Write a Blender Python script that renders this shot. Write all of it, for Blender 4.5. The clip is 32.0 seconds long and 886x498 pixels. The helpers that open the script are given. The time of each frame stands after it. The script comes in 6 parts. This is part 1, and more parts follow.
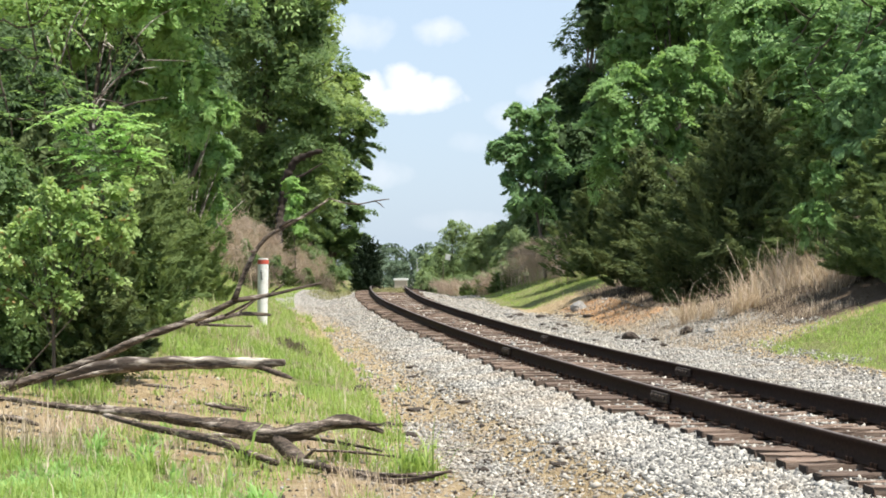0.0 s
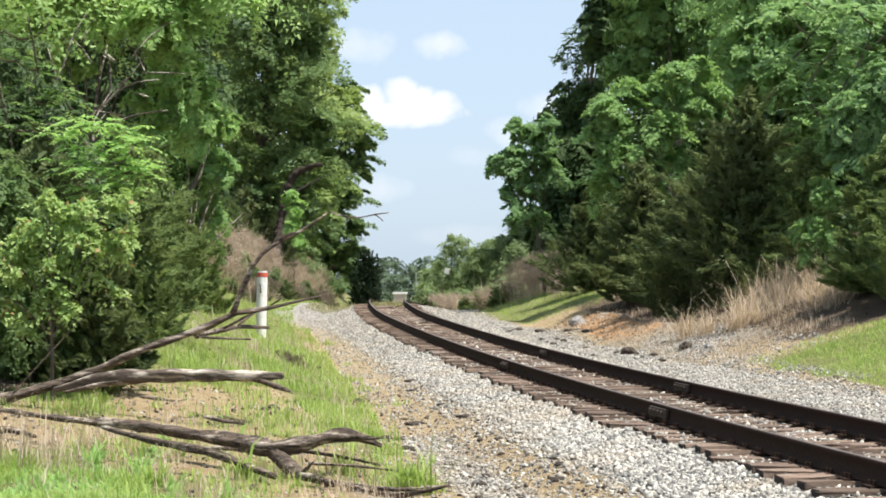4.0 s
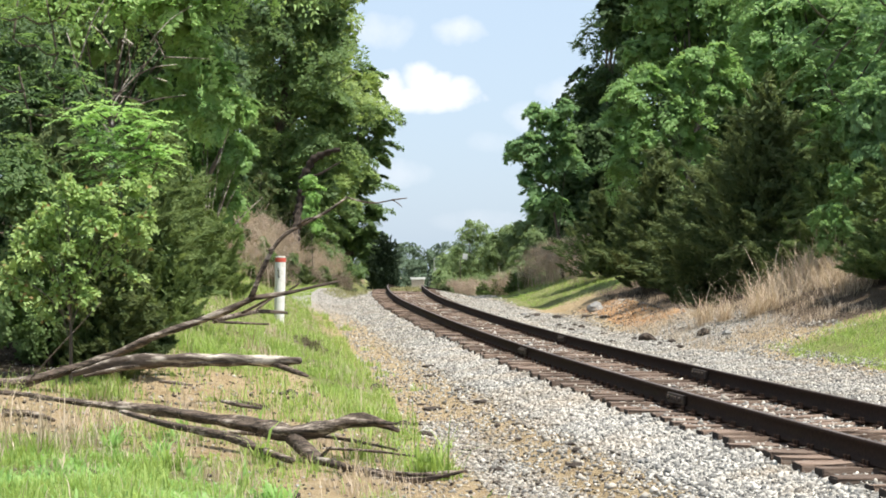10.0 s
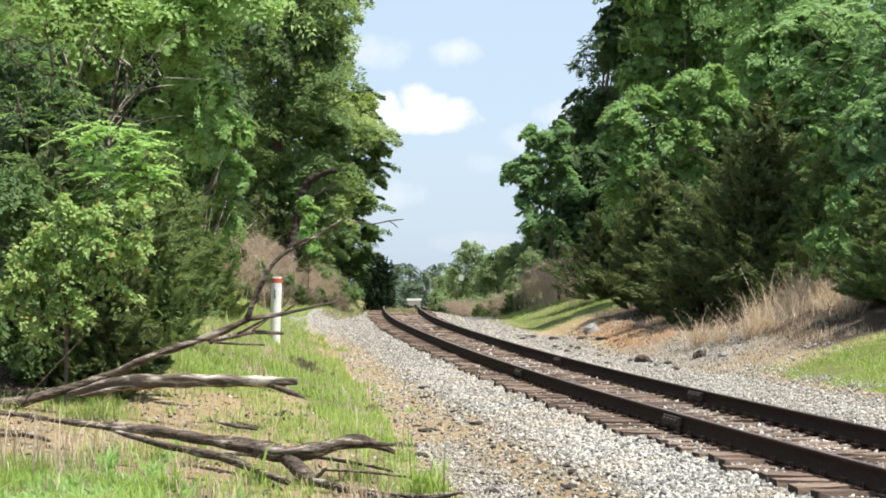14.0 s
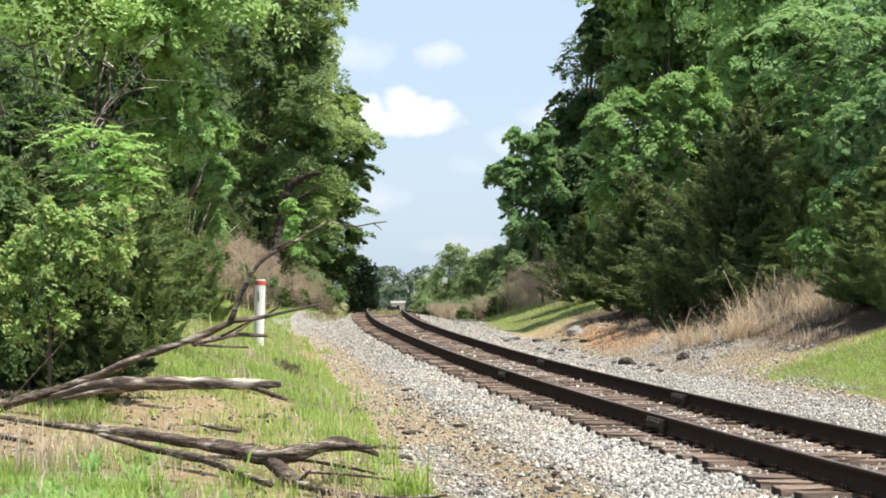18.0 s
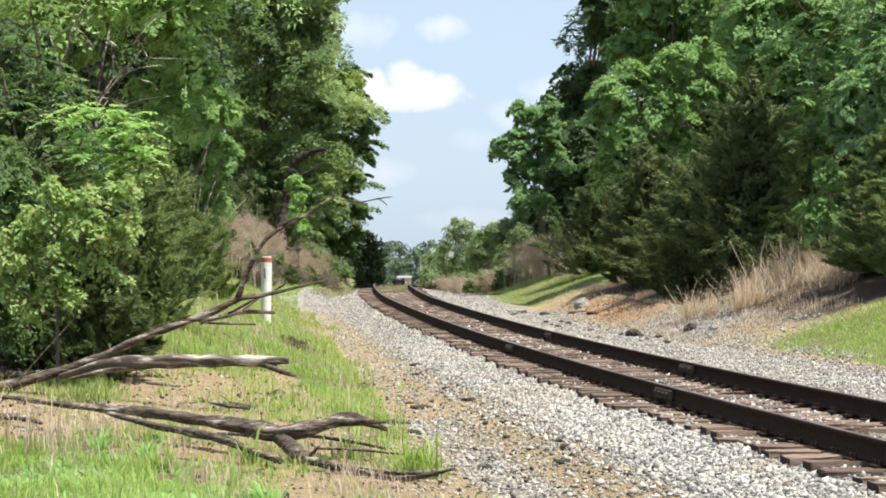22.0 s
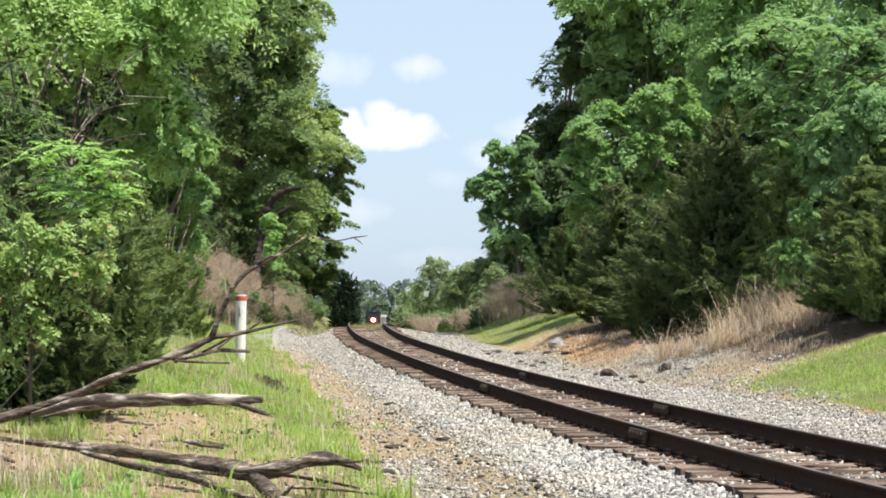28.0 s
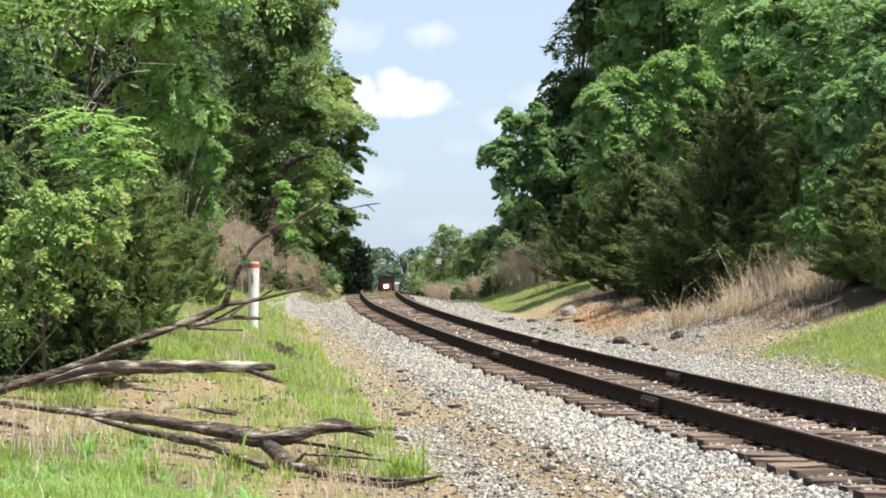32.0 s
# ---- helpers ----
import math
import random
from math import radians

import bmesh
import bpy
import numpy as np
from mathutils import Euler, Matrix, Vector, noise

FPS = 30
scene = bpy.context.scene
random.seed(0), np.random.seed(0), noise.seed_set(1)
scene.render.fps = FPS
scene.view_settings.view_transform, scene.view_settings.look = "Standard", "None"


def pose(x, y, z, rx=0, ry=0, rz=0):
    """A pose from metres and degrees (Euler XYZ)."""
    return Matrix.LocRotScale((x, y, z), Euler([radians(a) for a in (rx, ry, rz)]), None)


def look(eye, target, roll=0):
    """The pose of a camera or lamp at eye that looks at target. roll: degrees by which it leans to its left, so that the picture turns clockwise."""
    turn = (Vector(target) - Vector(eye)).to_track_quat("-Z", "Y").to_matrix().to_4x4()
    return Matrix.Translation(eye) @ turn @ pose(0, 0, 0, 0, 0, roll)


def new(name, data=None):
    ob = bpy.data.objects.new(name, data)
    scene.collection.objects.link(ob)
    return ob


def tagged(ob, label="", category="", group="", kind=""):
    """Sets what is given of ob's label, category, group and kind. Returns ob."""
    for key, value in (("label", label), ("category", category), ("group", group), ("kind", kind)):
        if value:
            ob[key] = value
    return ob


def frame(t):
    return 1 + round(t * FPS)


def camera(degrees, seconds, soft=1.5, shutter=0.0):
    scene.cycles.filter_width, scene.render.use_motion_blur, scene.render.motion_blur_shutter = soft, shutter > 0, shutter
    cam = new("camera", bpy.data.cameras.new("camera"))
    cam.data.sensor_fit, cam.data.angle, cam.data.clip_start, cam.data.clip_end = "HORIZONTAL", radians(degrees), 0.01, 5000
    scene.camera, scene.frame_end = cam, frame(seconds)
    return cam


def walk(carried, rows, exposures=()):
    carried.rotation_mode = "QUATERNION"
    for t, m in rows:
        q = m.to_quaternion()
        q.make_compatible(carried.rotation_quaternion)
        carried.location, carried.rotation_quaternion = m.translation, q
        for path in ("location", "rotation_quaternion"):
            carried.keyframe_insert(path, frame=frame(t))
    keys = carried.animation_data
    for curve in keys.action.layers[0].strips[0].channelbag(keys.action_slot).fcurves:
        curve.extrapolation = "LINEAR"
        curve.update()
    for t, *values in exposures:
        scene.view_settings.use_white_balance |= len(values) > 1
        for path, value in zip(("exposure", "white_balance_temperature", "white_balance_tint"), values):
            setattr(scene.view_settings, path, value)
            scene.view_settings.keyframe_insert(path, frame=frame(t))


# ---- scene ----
EYE = Vector((0.0, 0.0, 1.385))


def aim(yaw, pitch, roll):
    """The camera's pose: turned yaw degrees to the left of the valley line and pitch degrees up."""
    a, b = radians(yaw), radians(pitch)
    way = Vector((-math.sin(a) * math.cos(b), math.cos(a) * math.cos(b), math.sin(b)))
    return look(EYE, EYE + way * 50, roll)


cam = camera(25.97, 32.0, soft=1.8)
walk(cam, [
    (0, aim(1.377, 0.770, -0.606)), (0.5, aim(1.368, 0.921, -0.432)), (1, aim(1.349, 1.001, -0.270)),
    (1.5, aim(1.349, 1.029, -0.239)), (2, aim(1.349, 1.136, -0.220)), (2.5, aim(1.262, 1.269, -0.154)),
    (3, aim(1.211, 1.281, -0.200)), (3.5, aim(1.266, 1.185, -0.252)), (5.5, aim(1.578, 1.217, -0.174)),
    (6, aim(1.380, 1.287, 0.075)), (6.5, aim(0.947, 1.483, 0.025)), (7, aim(0.756, 2.252, -0.406)),
    (7.5, aim(0.899, 2.305, -0.322)), (8, aim(1.261, 1.807, -0.318)), (8.5, aim(1.444, 1.403, -0.223)),
    (9, aim(1.641, 1.167, -0.280)), (9.5, aim(1.809, 0.885, -0.122)), (10, aim(1.892, 0.756, -0.107)),
    (10.5, aim(1.895, 0.875, -0.057)), (11, aim(1.847, 1.099, -0.035)), (11.5, aim(1.743, 1.308, -0.091)),
    (12, aim(1.613, 1.394, -0.088)), (12.5, aim(1.579, 1.491, 0.013)), (13, aim(1.664, 1.463, 0.059)),
    (13.5, aim(1.782, 1.439, 0.063)), (15.5, aim(1.646, 1.143, 0.047)), (16, aim(1.473, 1.099, 0.020)),
    (16.5, aim(1.396, 1.107, 0.100)), (17, aim(1.356, 1.199, 0.085)), (17.5, aim(1.311, 1.380, 0.033)),
    (18, aim(1.296, 1.460, 0.043)), (18.5, aim(1.187, 1.458, 0.068)), (19, aim(0.775, 1.152, 0.085)),
    (19.5, aim(0.220, 1.081, -0.186)), (20, aim(0.042, 1.119, 0.033)), (20.5, aim(-0.001, 1.161, -0.003)),
    (21, aim(0.182, 1.174, -0.190)), (21.5, aim(0.748, 0.893, -0.650)), (22, aim(1.476, 0.696, -0.764)),
    (22.5, aim(1.885, 0.705, -0.730)), (23, aim(1.670, 0.792, -0.693)), (23.5, aim(1.390, 0.971, -0.563)),
    (24, aim(1.140, 1.254, -0.426)), (24.5, aim(0.928, 1.409, -0.395)), (25, aim(0.758, 1.501, -0.528)),
    (25.5, aim(0.645, 1.553, -0.571)), (27.5, aim(0.755, 1.845, -0.456)), (28, aim(0.720, 1.859, -0.538)),
    (28.5, aim(0.669, 1.807, -0.537)), (29, aim(0.772, 1.529, -0.567)), (29.5, aim(0.862, 1.164, -0.499)),
    (30, aim(0.944, 1.074, -0.444)), (30.5, aim(0.992, 1.075, -0.405)), (31, aim(1.013, 1.016, -0.389)),
    (31.5, aim(1.078, 0.948, -0.400)), (32, aim(1.107, 0.893, -0.466))
])

# ---- daylight ----
SUN_EL, SUN_AZ = 67.0, 116.0      # degrees; azimuth clockwise from +Y
world = bpy.data.worlds.new("sky")
scene.world = world
world.use_nodes = True
wn, wl = world.node_tree.nodes, world.node_tree.links
bg = wn["Background"]
sky = wn.new("ShaderNodeTexSky")
sky.sky_type, sky.sun_disc = "NISHITA", False
sky.sun_elevation, sky.sun_rotation = radians(SUN_EL), radians(SUN_AZ)
sky.air_density, sky.dust_density, sky.ozone_density = 1.0, 1.6, 2.0
coord = wn.new("ShaderNodeTexCoord")


def math_node(nodes, links, op, a, b=None, clamp=False):
    m = nodes.new("ShaderNodeMath")
    m.operation, m.use_clamp = op, clamp
    for k, v in enumerate((a, b)):
        if v is None:
            continue
        if isinstance(v, (int, float)):
            m.inputs[k].default_value = v
        else:
            links.new(v, m.inputs[k])
    return m.outputs[0]


sep = wn.new("ShaderNodeSeparateXYZ")
wl.new(coord.outputs["Generated"], sep.inputs[0])
side = math_node(wn, wl, "DIVIDE", sep.outputs[0], sep.outputs[1])
rise = math_node(wn, wl, "DIVIDE", sep.outputs[2], sep.outputs[1])
flat = wn.new("ShaderNodeCombineXYZ")
wl.new(side, flat.inputs[0]), wl.new(rise, flat.inputs[1])
puff = wn.new("ShaderNodeTexNoise")
puff.inputs["Scale"].default_value, puff.inputs["Detail"].default_value, puff.inputs["Roughness"].default_value = 75.0, 6.0, 0.55
wl.new(flat.outputs[0], puff.inputs["Vector"])
cloud = None
# cumulus: side, rise, half width, half height, density
for cu, cv, rx, ry, dens in ((-0.0420, 0.0920, 0.0310, 0.0085, 1.0), (-0.0440, 0.1015, 0.0120, 0.0105, 1.0), (-0.0610, 0.0965, 0.0115, 0.0105, 1.0), (-0.0250, 0.0955, 0.0130, 0.0085, 1.0), (-0.0350, 0.0985, 0.0100, 0.0090, 1.0),
                             (-0.0250, 0.1270, 0.015, 0.0080, 0.6), (-0.0640, 0.1270, 0.020, 0.0100, 0.45), (0.0120, 0.0820, 0.014, 0.0090, 0.4),
                             (0.028, 0.0950, 0.014, 0.0080, 0.45), (-0.0080, 0.0690, 0.016, 0.0060, 0.2), (-0.0560, 0.0530, 0.020, 0.0080, 0.35), (-0.0120, 0.0280, 0.030, 0.0060, 0.2)):
    a = math_node(wn, wl, "DIVIDE", math_node(wn, wl, "SUBTRACT", side, cu), rx)
    b = math_node(wn, wl, "DIVIDE", math_node(wn, wl, "SUBTRACT", rise, cv), ry)
    r2 = math_node(wn, wl, "ADD", math_node(wn, wl, "MULTIPLY", a, a), math_node(wn, wl, "MULTIPLY", b, b))
    body = math_node(wn, wl, "SUBTRACT", 1.0, r2)
    body = math_node(wn, wl, "ADD", body, math_node(wn, wl, "MULTIPLY", math_node(wn, wl, "SUBTRACT", puff.outputs[0], 0.5), 1.5 if dens == 1 else 2.0))
    body = math_node(wn, wl, "MULTIPLY", math_node(wn, wl, "MULTIPLY", body, 1.35 if dens == 1 else 0.9, True), dens)
    cloud = body if cloud is None else math_node(wn, wl, "MAXIMUM", cloud, body)
front = math_node(wn, wl, "GREATER_THAN", sep.outputs[1], 0.1)
cloud = math_node(wn, wl, "MULTIPLY", cloud, front, True)
cmix = wn.new("ShaderNodeMix")
cmix.data_type = "RGBA"
wl.new(cloud, cmix.inputs["Factor"])
haze = wn.new("ShaderNodeMix")
haze.data_type = "RGBA"
haze.inputs["Factor"].default_value = 0.62
wl.new(sky.outputs[0], haze.inputs["A"])
haze.inputs["B"].default_value = (5.6, 6.85, 8.4, 1)
wl.new(haze.outputs["Result"], cmix.inputs["A"])
cmix.inputs["B"].default_value = (7.7, 7.9, 8.3, 1)
wl.new(cmix.outputs["Result"], bg.inputs["Color"])
bg.inputs["Strength"].default_value = 0.075
sun = new("sun", bpy.data.lights.new("sun", "SUN"))
sun.data.energy, sun.data.angle, sun.data.color = 4.7, radians(0.53), (1.0, 0.95, 0.86)
sd = Vector((math.sin(radians(SUN_AZ)) * math.cos(radians(SUN_EL)), math.cos(radians(SUN_AZ)) * math.cos(radians(SUN_EL)), math.sin(radians(SUN_EL))))
sun.matrix_world = look(sd * 60, (0, 0, 0))
scene.view_settings.exposure = 0.89

# ---- materials ----


class Mat:
    """A node material with a Principled shader and short ways to add to it."""

    def __init__(self, name, rough=0.8, metal=0.0, spec=0.3):
        self.mat = bpy.data.materials.new(name)
        self.mat.use_nodes = True
        self.n, self.l = self.mat.node_tree.nodes, self.mat.node_tree.links
        self.bsdf = self.n["Principled BSDF"]
        self.bsdf.inputs["Roughness"].default_value = rough
        self.bsdf.inputs["Metallic"].default_value = metal
        self.bsdf.inputs["Specular IOR Level"].default_value = spec
        self.co = self.n.new("ShaderNodeTexCoord")

    def noise(self, scale, detail=4.0, rough=0.6, world=False, stretch=None):
        t = self.n.new("ShaderNodeTexNoise")
        t.inputs["Scale"].default_value, t.inputs["Detail"].default_value, t.inputs["Roughness"].default_value = scale, detail, rough
        src = self.co.outputs["Object"]
        if world:
            src = self.n.new("ShaderNodeNewGeometry").outputs["Position"]
        if stretch:
            mp = self.n.new("ShaderNodeMapping")
            mp.inputs["Scale"].default_value = stretch
            self.l.new(src, mp.inputs["Vector"])
            src = mp.outputs[0]
        self.l.new(src, t.inputs["Vector"])
        return t.outputs[0]

    def voronoi(self, scale, out="Color", world=True):
        t = self.n.new("ShaderNodeTexVoronoi")
        t.inputs["Scale"].default_value = scale
        self.l.new(self.n.new("ShaderNodeNewGeometry").outputs["Position"], t.inputs["Vector"])
        return t.outputs[out]

    def ramp(self, fac, stops):
        r = self.n.new("ShaderNodeValToRGB")
        while len(r.color_ramp.elements) < len(stops):
            r.color_ramp.elements.new(0.5)
        for e, (p, c) in zip(r.color_ramp.elements, stops):
            e.position, e.color = p, (*c, 1) if len(c) == 3 else c
        self.l.new(fac, r.inputs[0])
        return r.outputs[0]

    def mix(self, fac, a, b, blend="MIX"):
        m = self.n.new("ShaderNodeMix")
        m.data_type, m.blend_type = "RGBA", blend
        for s, v in (("Factor", fac), ("A", a), ("B", b)):
            if isinstance(v, (int, float)):
                m.inputs[s].default_value = v
            elif isinstance(v, tuple):
                m.inputs[s].default_value = (*v, 1)
            else:
                self.l.new(v, m.inputs[s])
        return m.outputs["Result"]

    def attr(self, name):
        a = self.n.new("ShaderNodeAttribute")
        a.attribute_name = name
        return a.outputs["Fac"]

    def island(self):
        return self.n.new("ShaderNodeNewGeometry").outputs["Random Per Island"]

    def each(self):
        return self.n.new("ShaderNodeObjectInfo").outputs["Random"]

    def math(self, op, a, b=None, clamp=False):
        return math_node(self.n, self.l, op, a, b, clamp)

    def bump(self, height, strength=0.4, dist=0.02):
        b = self.n.new("ShaderNodeBump")
        b.inputs["Strength"].default_value, b.inputs["Distance"].default_value = strength, dist
        self.l.new(height, b.inputs["Height"])
        self.l.new(b.outputs[0], self.bsdf.inputs["Normal"])

    def done(self, colour):
        if isinstance(colour, tuple):
            self.bsdf.inputs["Base Color"].default_value = (*colour, 1)
        else:
            self.l.new(colour, self.bsdf.inputs["Base Color"])
        return self.mat


def leaf_material(name, dark, mid, light, glow=0.35, rough=0.55, own=0.4, sere=None):
    """Leaves: three greens by leaf, slow drift over the crown, light passing through."""
    m = Mat(name, rough, 0, 0.22)
    tone = m.math("ADD", m.math("MULTIPLY", m.island(), own), m.math("MULTIPLY", m.ramp(m.noise(1.9, 4), ((0.3, (0, 0, 0)), (0.7, (1, 1, 1)))), 1 - own))
    c = m.ramp(tone, ((0.0, dark), (0.5, mid), (1.0, light)))
    c = m.mix(m.ramp(m.noise(0.5, 3), ((0.35, (0, 0, 0)), (0.7, (1, 1, 1)))), c, m.mix(0.5, c, light), "MIX")
    if sere:
        c = m.mix(m.ramp(m.island(), ((0.975, (0, 0, 0)), (0.98, (1, 1, 1)))), c, sere)
    m.done(c)
    tr = m.n.new("ShaderNodeBsdfTranslucent")
    m.l.new(m.mix(1.0, c, (1.0, 0.96, 0.75), "MULTIPLY"), tr.inputs["Color"])
    ms = m.n.new("ShaderNodeMixShader")
    ms.inputs[0].default_value = glow
    m.l.new(m.bsdf.outputs[0], ms.inputs[1]), m.l.new(tr.outputs[0], ms.inputs[2])
    m.l.new(ms.outputs[0], m.n["Material Output"].inputs["Surface"])
    return m.mat


LEAF_OAK = leaf_material("leaf_broad", (0.14, 0.265, 0.09), (0.24, 0.4, 0.145), (0.36, 0.53, 0.22), 0.55, 0.5)
LEAF_PALE = leaf_material("leaf_pale", (0.13, 0.25, 0.1), (0.21, 0.36, 0.15), (0.32, 0.48, 0.24), 0.55, 0.5)
LEAF_LOCUST = leaf_material("leaf_locust", (0.09, 0.16, 0.065), (0.15, 0.24, 0.092), (0.235, 0.33, 0.135), 0.55, 0.5)
LEAF_BRIGHT = leaf_material("leaf_bright", (0.17, 0.34, 0.09), (0.3, 0.51, 0.16), (0.47, 0.66, 0.26), 0.55, 0.5)
# leaf green with the deep shade of the wood's gaps put into it
LEAF_SHADED = leaf_material("leaf_shaded", (0.045, 0.085, 0.036), (0.075, 0.13, 0.052), (0.12, 0.185, 0.075), 0.4, 0.5)
LEAF_SUNNY = leaf_material("leaf_sunny", (0.2, 0.36, 0.11), (0.34, 0.53, 0.18), (0.5, 0.67, 0.29), 0.55, 0.5)
LEAF_OLIVE = leaf_material("leaf_olive", (0.15, 0.23, 0.08), (0.25, 0.35, 0.12), (0.36, 0.46, 0.18), 0.55, 0.5)
LEAF_SHRUB = leaf_material("leaf_shrub", (0.15, 0.27, 0.08), (0.29, 0.45, 0.14), (0.5, 0.6, 0.25), 0.5, 0.45, sere=(0.4, 0.28, 0.13))
LEAF_WALNUT = leaf_material("leaf_walnut", (0.09, 0.175, 0.06), (0.16, 0.28, 0.085), (0.3, 0.42, 0.15), 0.5, 0.5)
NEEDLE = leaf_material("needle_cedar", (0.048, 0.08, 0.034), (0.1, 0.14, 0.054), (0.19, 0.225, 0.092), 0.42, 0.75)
NEEDLE_OLIVE = leaf_material("needle_olive", (0.08, 0.13, 0.045), (0.15, 0.215, 0.075), (0.26, 0.33, 0.125), 0.45, 0.75)
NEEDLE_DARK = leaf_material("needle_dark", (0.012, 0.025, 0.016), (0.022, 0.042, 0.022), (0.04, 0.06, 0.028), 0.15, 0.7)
GRASS_GREEN = leaf_material("grass_green", (0.11, 0.2, 0.035), (0.27, 0.41, 0.09), (0.47, 0.56, 0.2), 0.5, own=0.75)
GRASS_DRY = leaf_material("grass_dry", (0.23, 0.165, 0.115), (0.45, 0.355, 0.265), (0.68, 0.58, 0.47), 0.35, own=0.75)
BRUSH = leaf_material("brush_brown", (0.17, 0.125, 0.1), (0.35, 0.27, 0.215), (0.56, 0.46, 0.375), 0.35, own=0.6)
BRUSH_DARK = leaf_material("brush_dark", (0.07, 0.055, 0.042), (0.15, 0.12, 0.09), (0.25, 0.2, 0.15), 0.3, own=0.6)
LEAF_SCRUB = leaf_material("leaf_scrub", (0.15, 0.22, 0.095), (0.225, 0.31, 0.14), (0.32, 0.41, 0.2), 0.5)
FAR_LEAF = leaf_material("leaf_far", (0.085, 0.13, 0.085), (0.115, 0.165, 0.105), (0.15, 0.205, 0.13), 0.25)

m = Mat("bark", 0.9)
g = m.noise(9, 5, 0.7, stretch=(1, 1, 0.2))
m.bump(g, 0.6, 0.03)
BARK = m.done(m.ramp(g, ((0.3, (0.05, 0.04, 0.03)), (0.7, (0.17, 0.14, 0.11)))))
m = Mat("dead_wood", 0.85)
g = m.noise(26, 6, 0.75, stretch=(0.12, 1, 1))
w = m.noise(4.5, 6, 0.75, stretch=(0.35, 1, 1.6))
m.bump(g, 0.9, 0.02)
DEAD = m.done(m.mix(m.ramp(w, ((0.54, (0, 0, 0)), (0.59, (0.95, 0.95, 0.95)))), m.ramp(g, ((0.4, (0.022, 0.017, 0.013)), (0.62, (0.16, 0.12, 0.092)))),
                    m.ramp(g, ((0.4, (0.13, 0.1, 0.08)), (0.6, (0.46, 0.4, 0.33))))))
m = Mat("bleached_wood", 0.85)
g = m.noise(18, 6, 0.7, stretch=(0.15, 1, 1))
m.bump(g, 0.8, 0.015)
BLEACHED = m.done(m.mix(m.ramp(m.noise(5.0, 4, stretch=(0.25, 1, 1)), ((0.42, (0, 0, 0)), (0.52, (1, 1, 1)))), m.ramp(g, ((0.35, (0.22, 0.185, 0.145)), (0.62, (0.7, 0.62, 0.53)))), m.ramp(g, ((0.3, (0.045, 0.033, 0.026)), (0.7, (0.15, 0.118, 0.095))))))

m = Mat("ballast_stone", 0.85)
g = m.noise(40, 4, world=True)
c = m.ramp(m.island(), ((0.0, (0.09, 0.087, 0.082)), (0.3, (0.215, 0.208, 0.192)), (0.65, (0.37, 0.353, 0.318)), (1.0, (0.57, 0.54, 0.48))))
m.bump(g, 0.4, 0.01)
STONE = m.done(m.mix(m.ramp(m.noise(0.8, 4, world=True), ((0.45, (0, 0, 0)), (0.75, (1, 1, 1)))), c, m.mix(0.5, c, (0.38, 0.29, 0.19))))

m = Mat("ground_soil", 0.95, 0, 0.15)
fine, mid, slow = m.noise(28, 6, 0.7, True), m.noise(3.2, 5, 0.65, True), m.noise(0.5, 4, 0.6, True)
cell = m.voronoi(17.0)
stones = m.mix(0.25, m.ramp(m.math("FRACT", m.math("MULTIPLY", cell, 3.7)), ((0.0, (0.1, 0.095, 0.085)), (0.5, (0.31, 0.295, 0.265)), (1.0, (0.55, 0.52, 0.47)))), m.ramp(fine, ((0.3, (0.16, 0.145, 0.125)), (0.7, (0.46, 0.43, 0.38)))))
soil = m.mix(m.ramp(mid, ((0.35, (0, 0, 0)), (0.65, (1, 1, 1)))), m.ramp(fine, ((0.32, (0.19, 0.13, 0.07)), (0.68, (0.42, 0.315, 0.175)))), m.ramp(fine, ((0.32, (0.3, 0.22, 0.125)), (0.68, (0.53, 0.43, 0.27)))))
clay = m.ramp(m.math("ADD", m.math("MULTIPLY", mid, 0.6), m.math("MULTIPLY", fine, 0.4)), ((0.35, (0.29, 0.15, 0.068)), (0.65, (0.5, 0.31, 0.16))))
# dark leaf litter, with the shade under the trees put into its colour
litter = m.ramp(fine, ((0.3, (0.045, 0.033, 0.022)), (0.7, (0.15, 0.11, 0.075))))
turf = m.mix(m.ramp(mid, ((0.35, (0, 0, 0)), (0.7, (1, 1, 1)))), m.ramp(fine, ((0.3, (0.09, 0.12, 0.03)), (0.7, (0.19, 0.23, 0.06)))), m.ramp(fine, ((0.3, (0.17, 0.17, 0.07)), (0.7, (0.28, 0.25, 0.13)))))


def blotch(mask, lo, hi):
    return m.ramp(m.math("ADD", mask, m.math("MULTIPLY", m.math("SUBTRACT", mid, 0.5), 0.9)), ((lo, (0, 0, 0)), (hi, (1, 1, 1))))


c = m.mix(blotch(m.attr("clay"), 0.4, 0.7), soil, clay)
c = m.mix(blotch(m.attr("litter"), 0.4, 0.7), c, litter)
c = m.mix(blotch(m.attr("turf"), 0.4, 0.65), c, turf)
c = m.mix(blotch(m.attr("gravel"), 0.4, 0.6), c, stones)
m.bump(m.math("ADD", fine, m.math("MULTIPLY", cell, 0.5)), 1.0, 0.06)
GROUND = m.done(c)

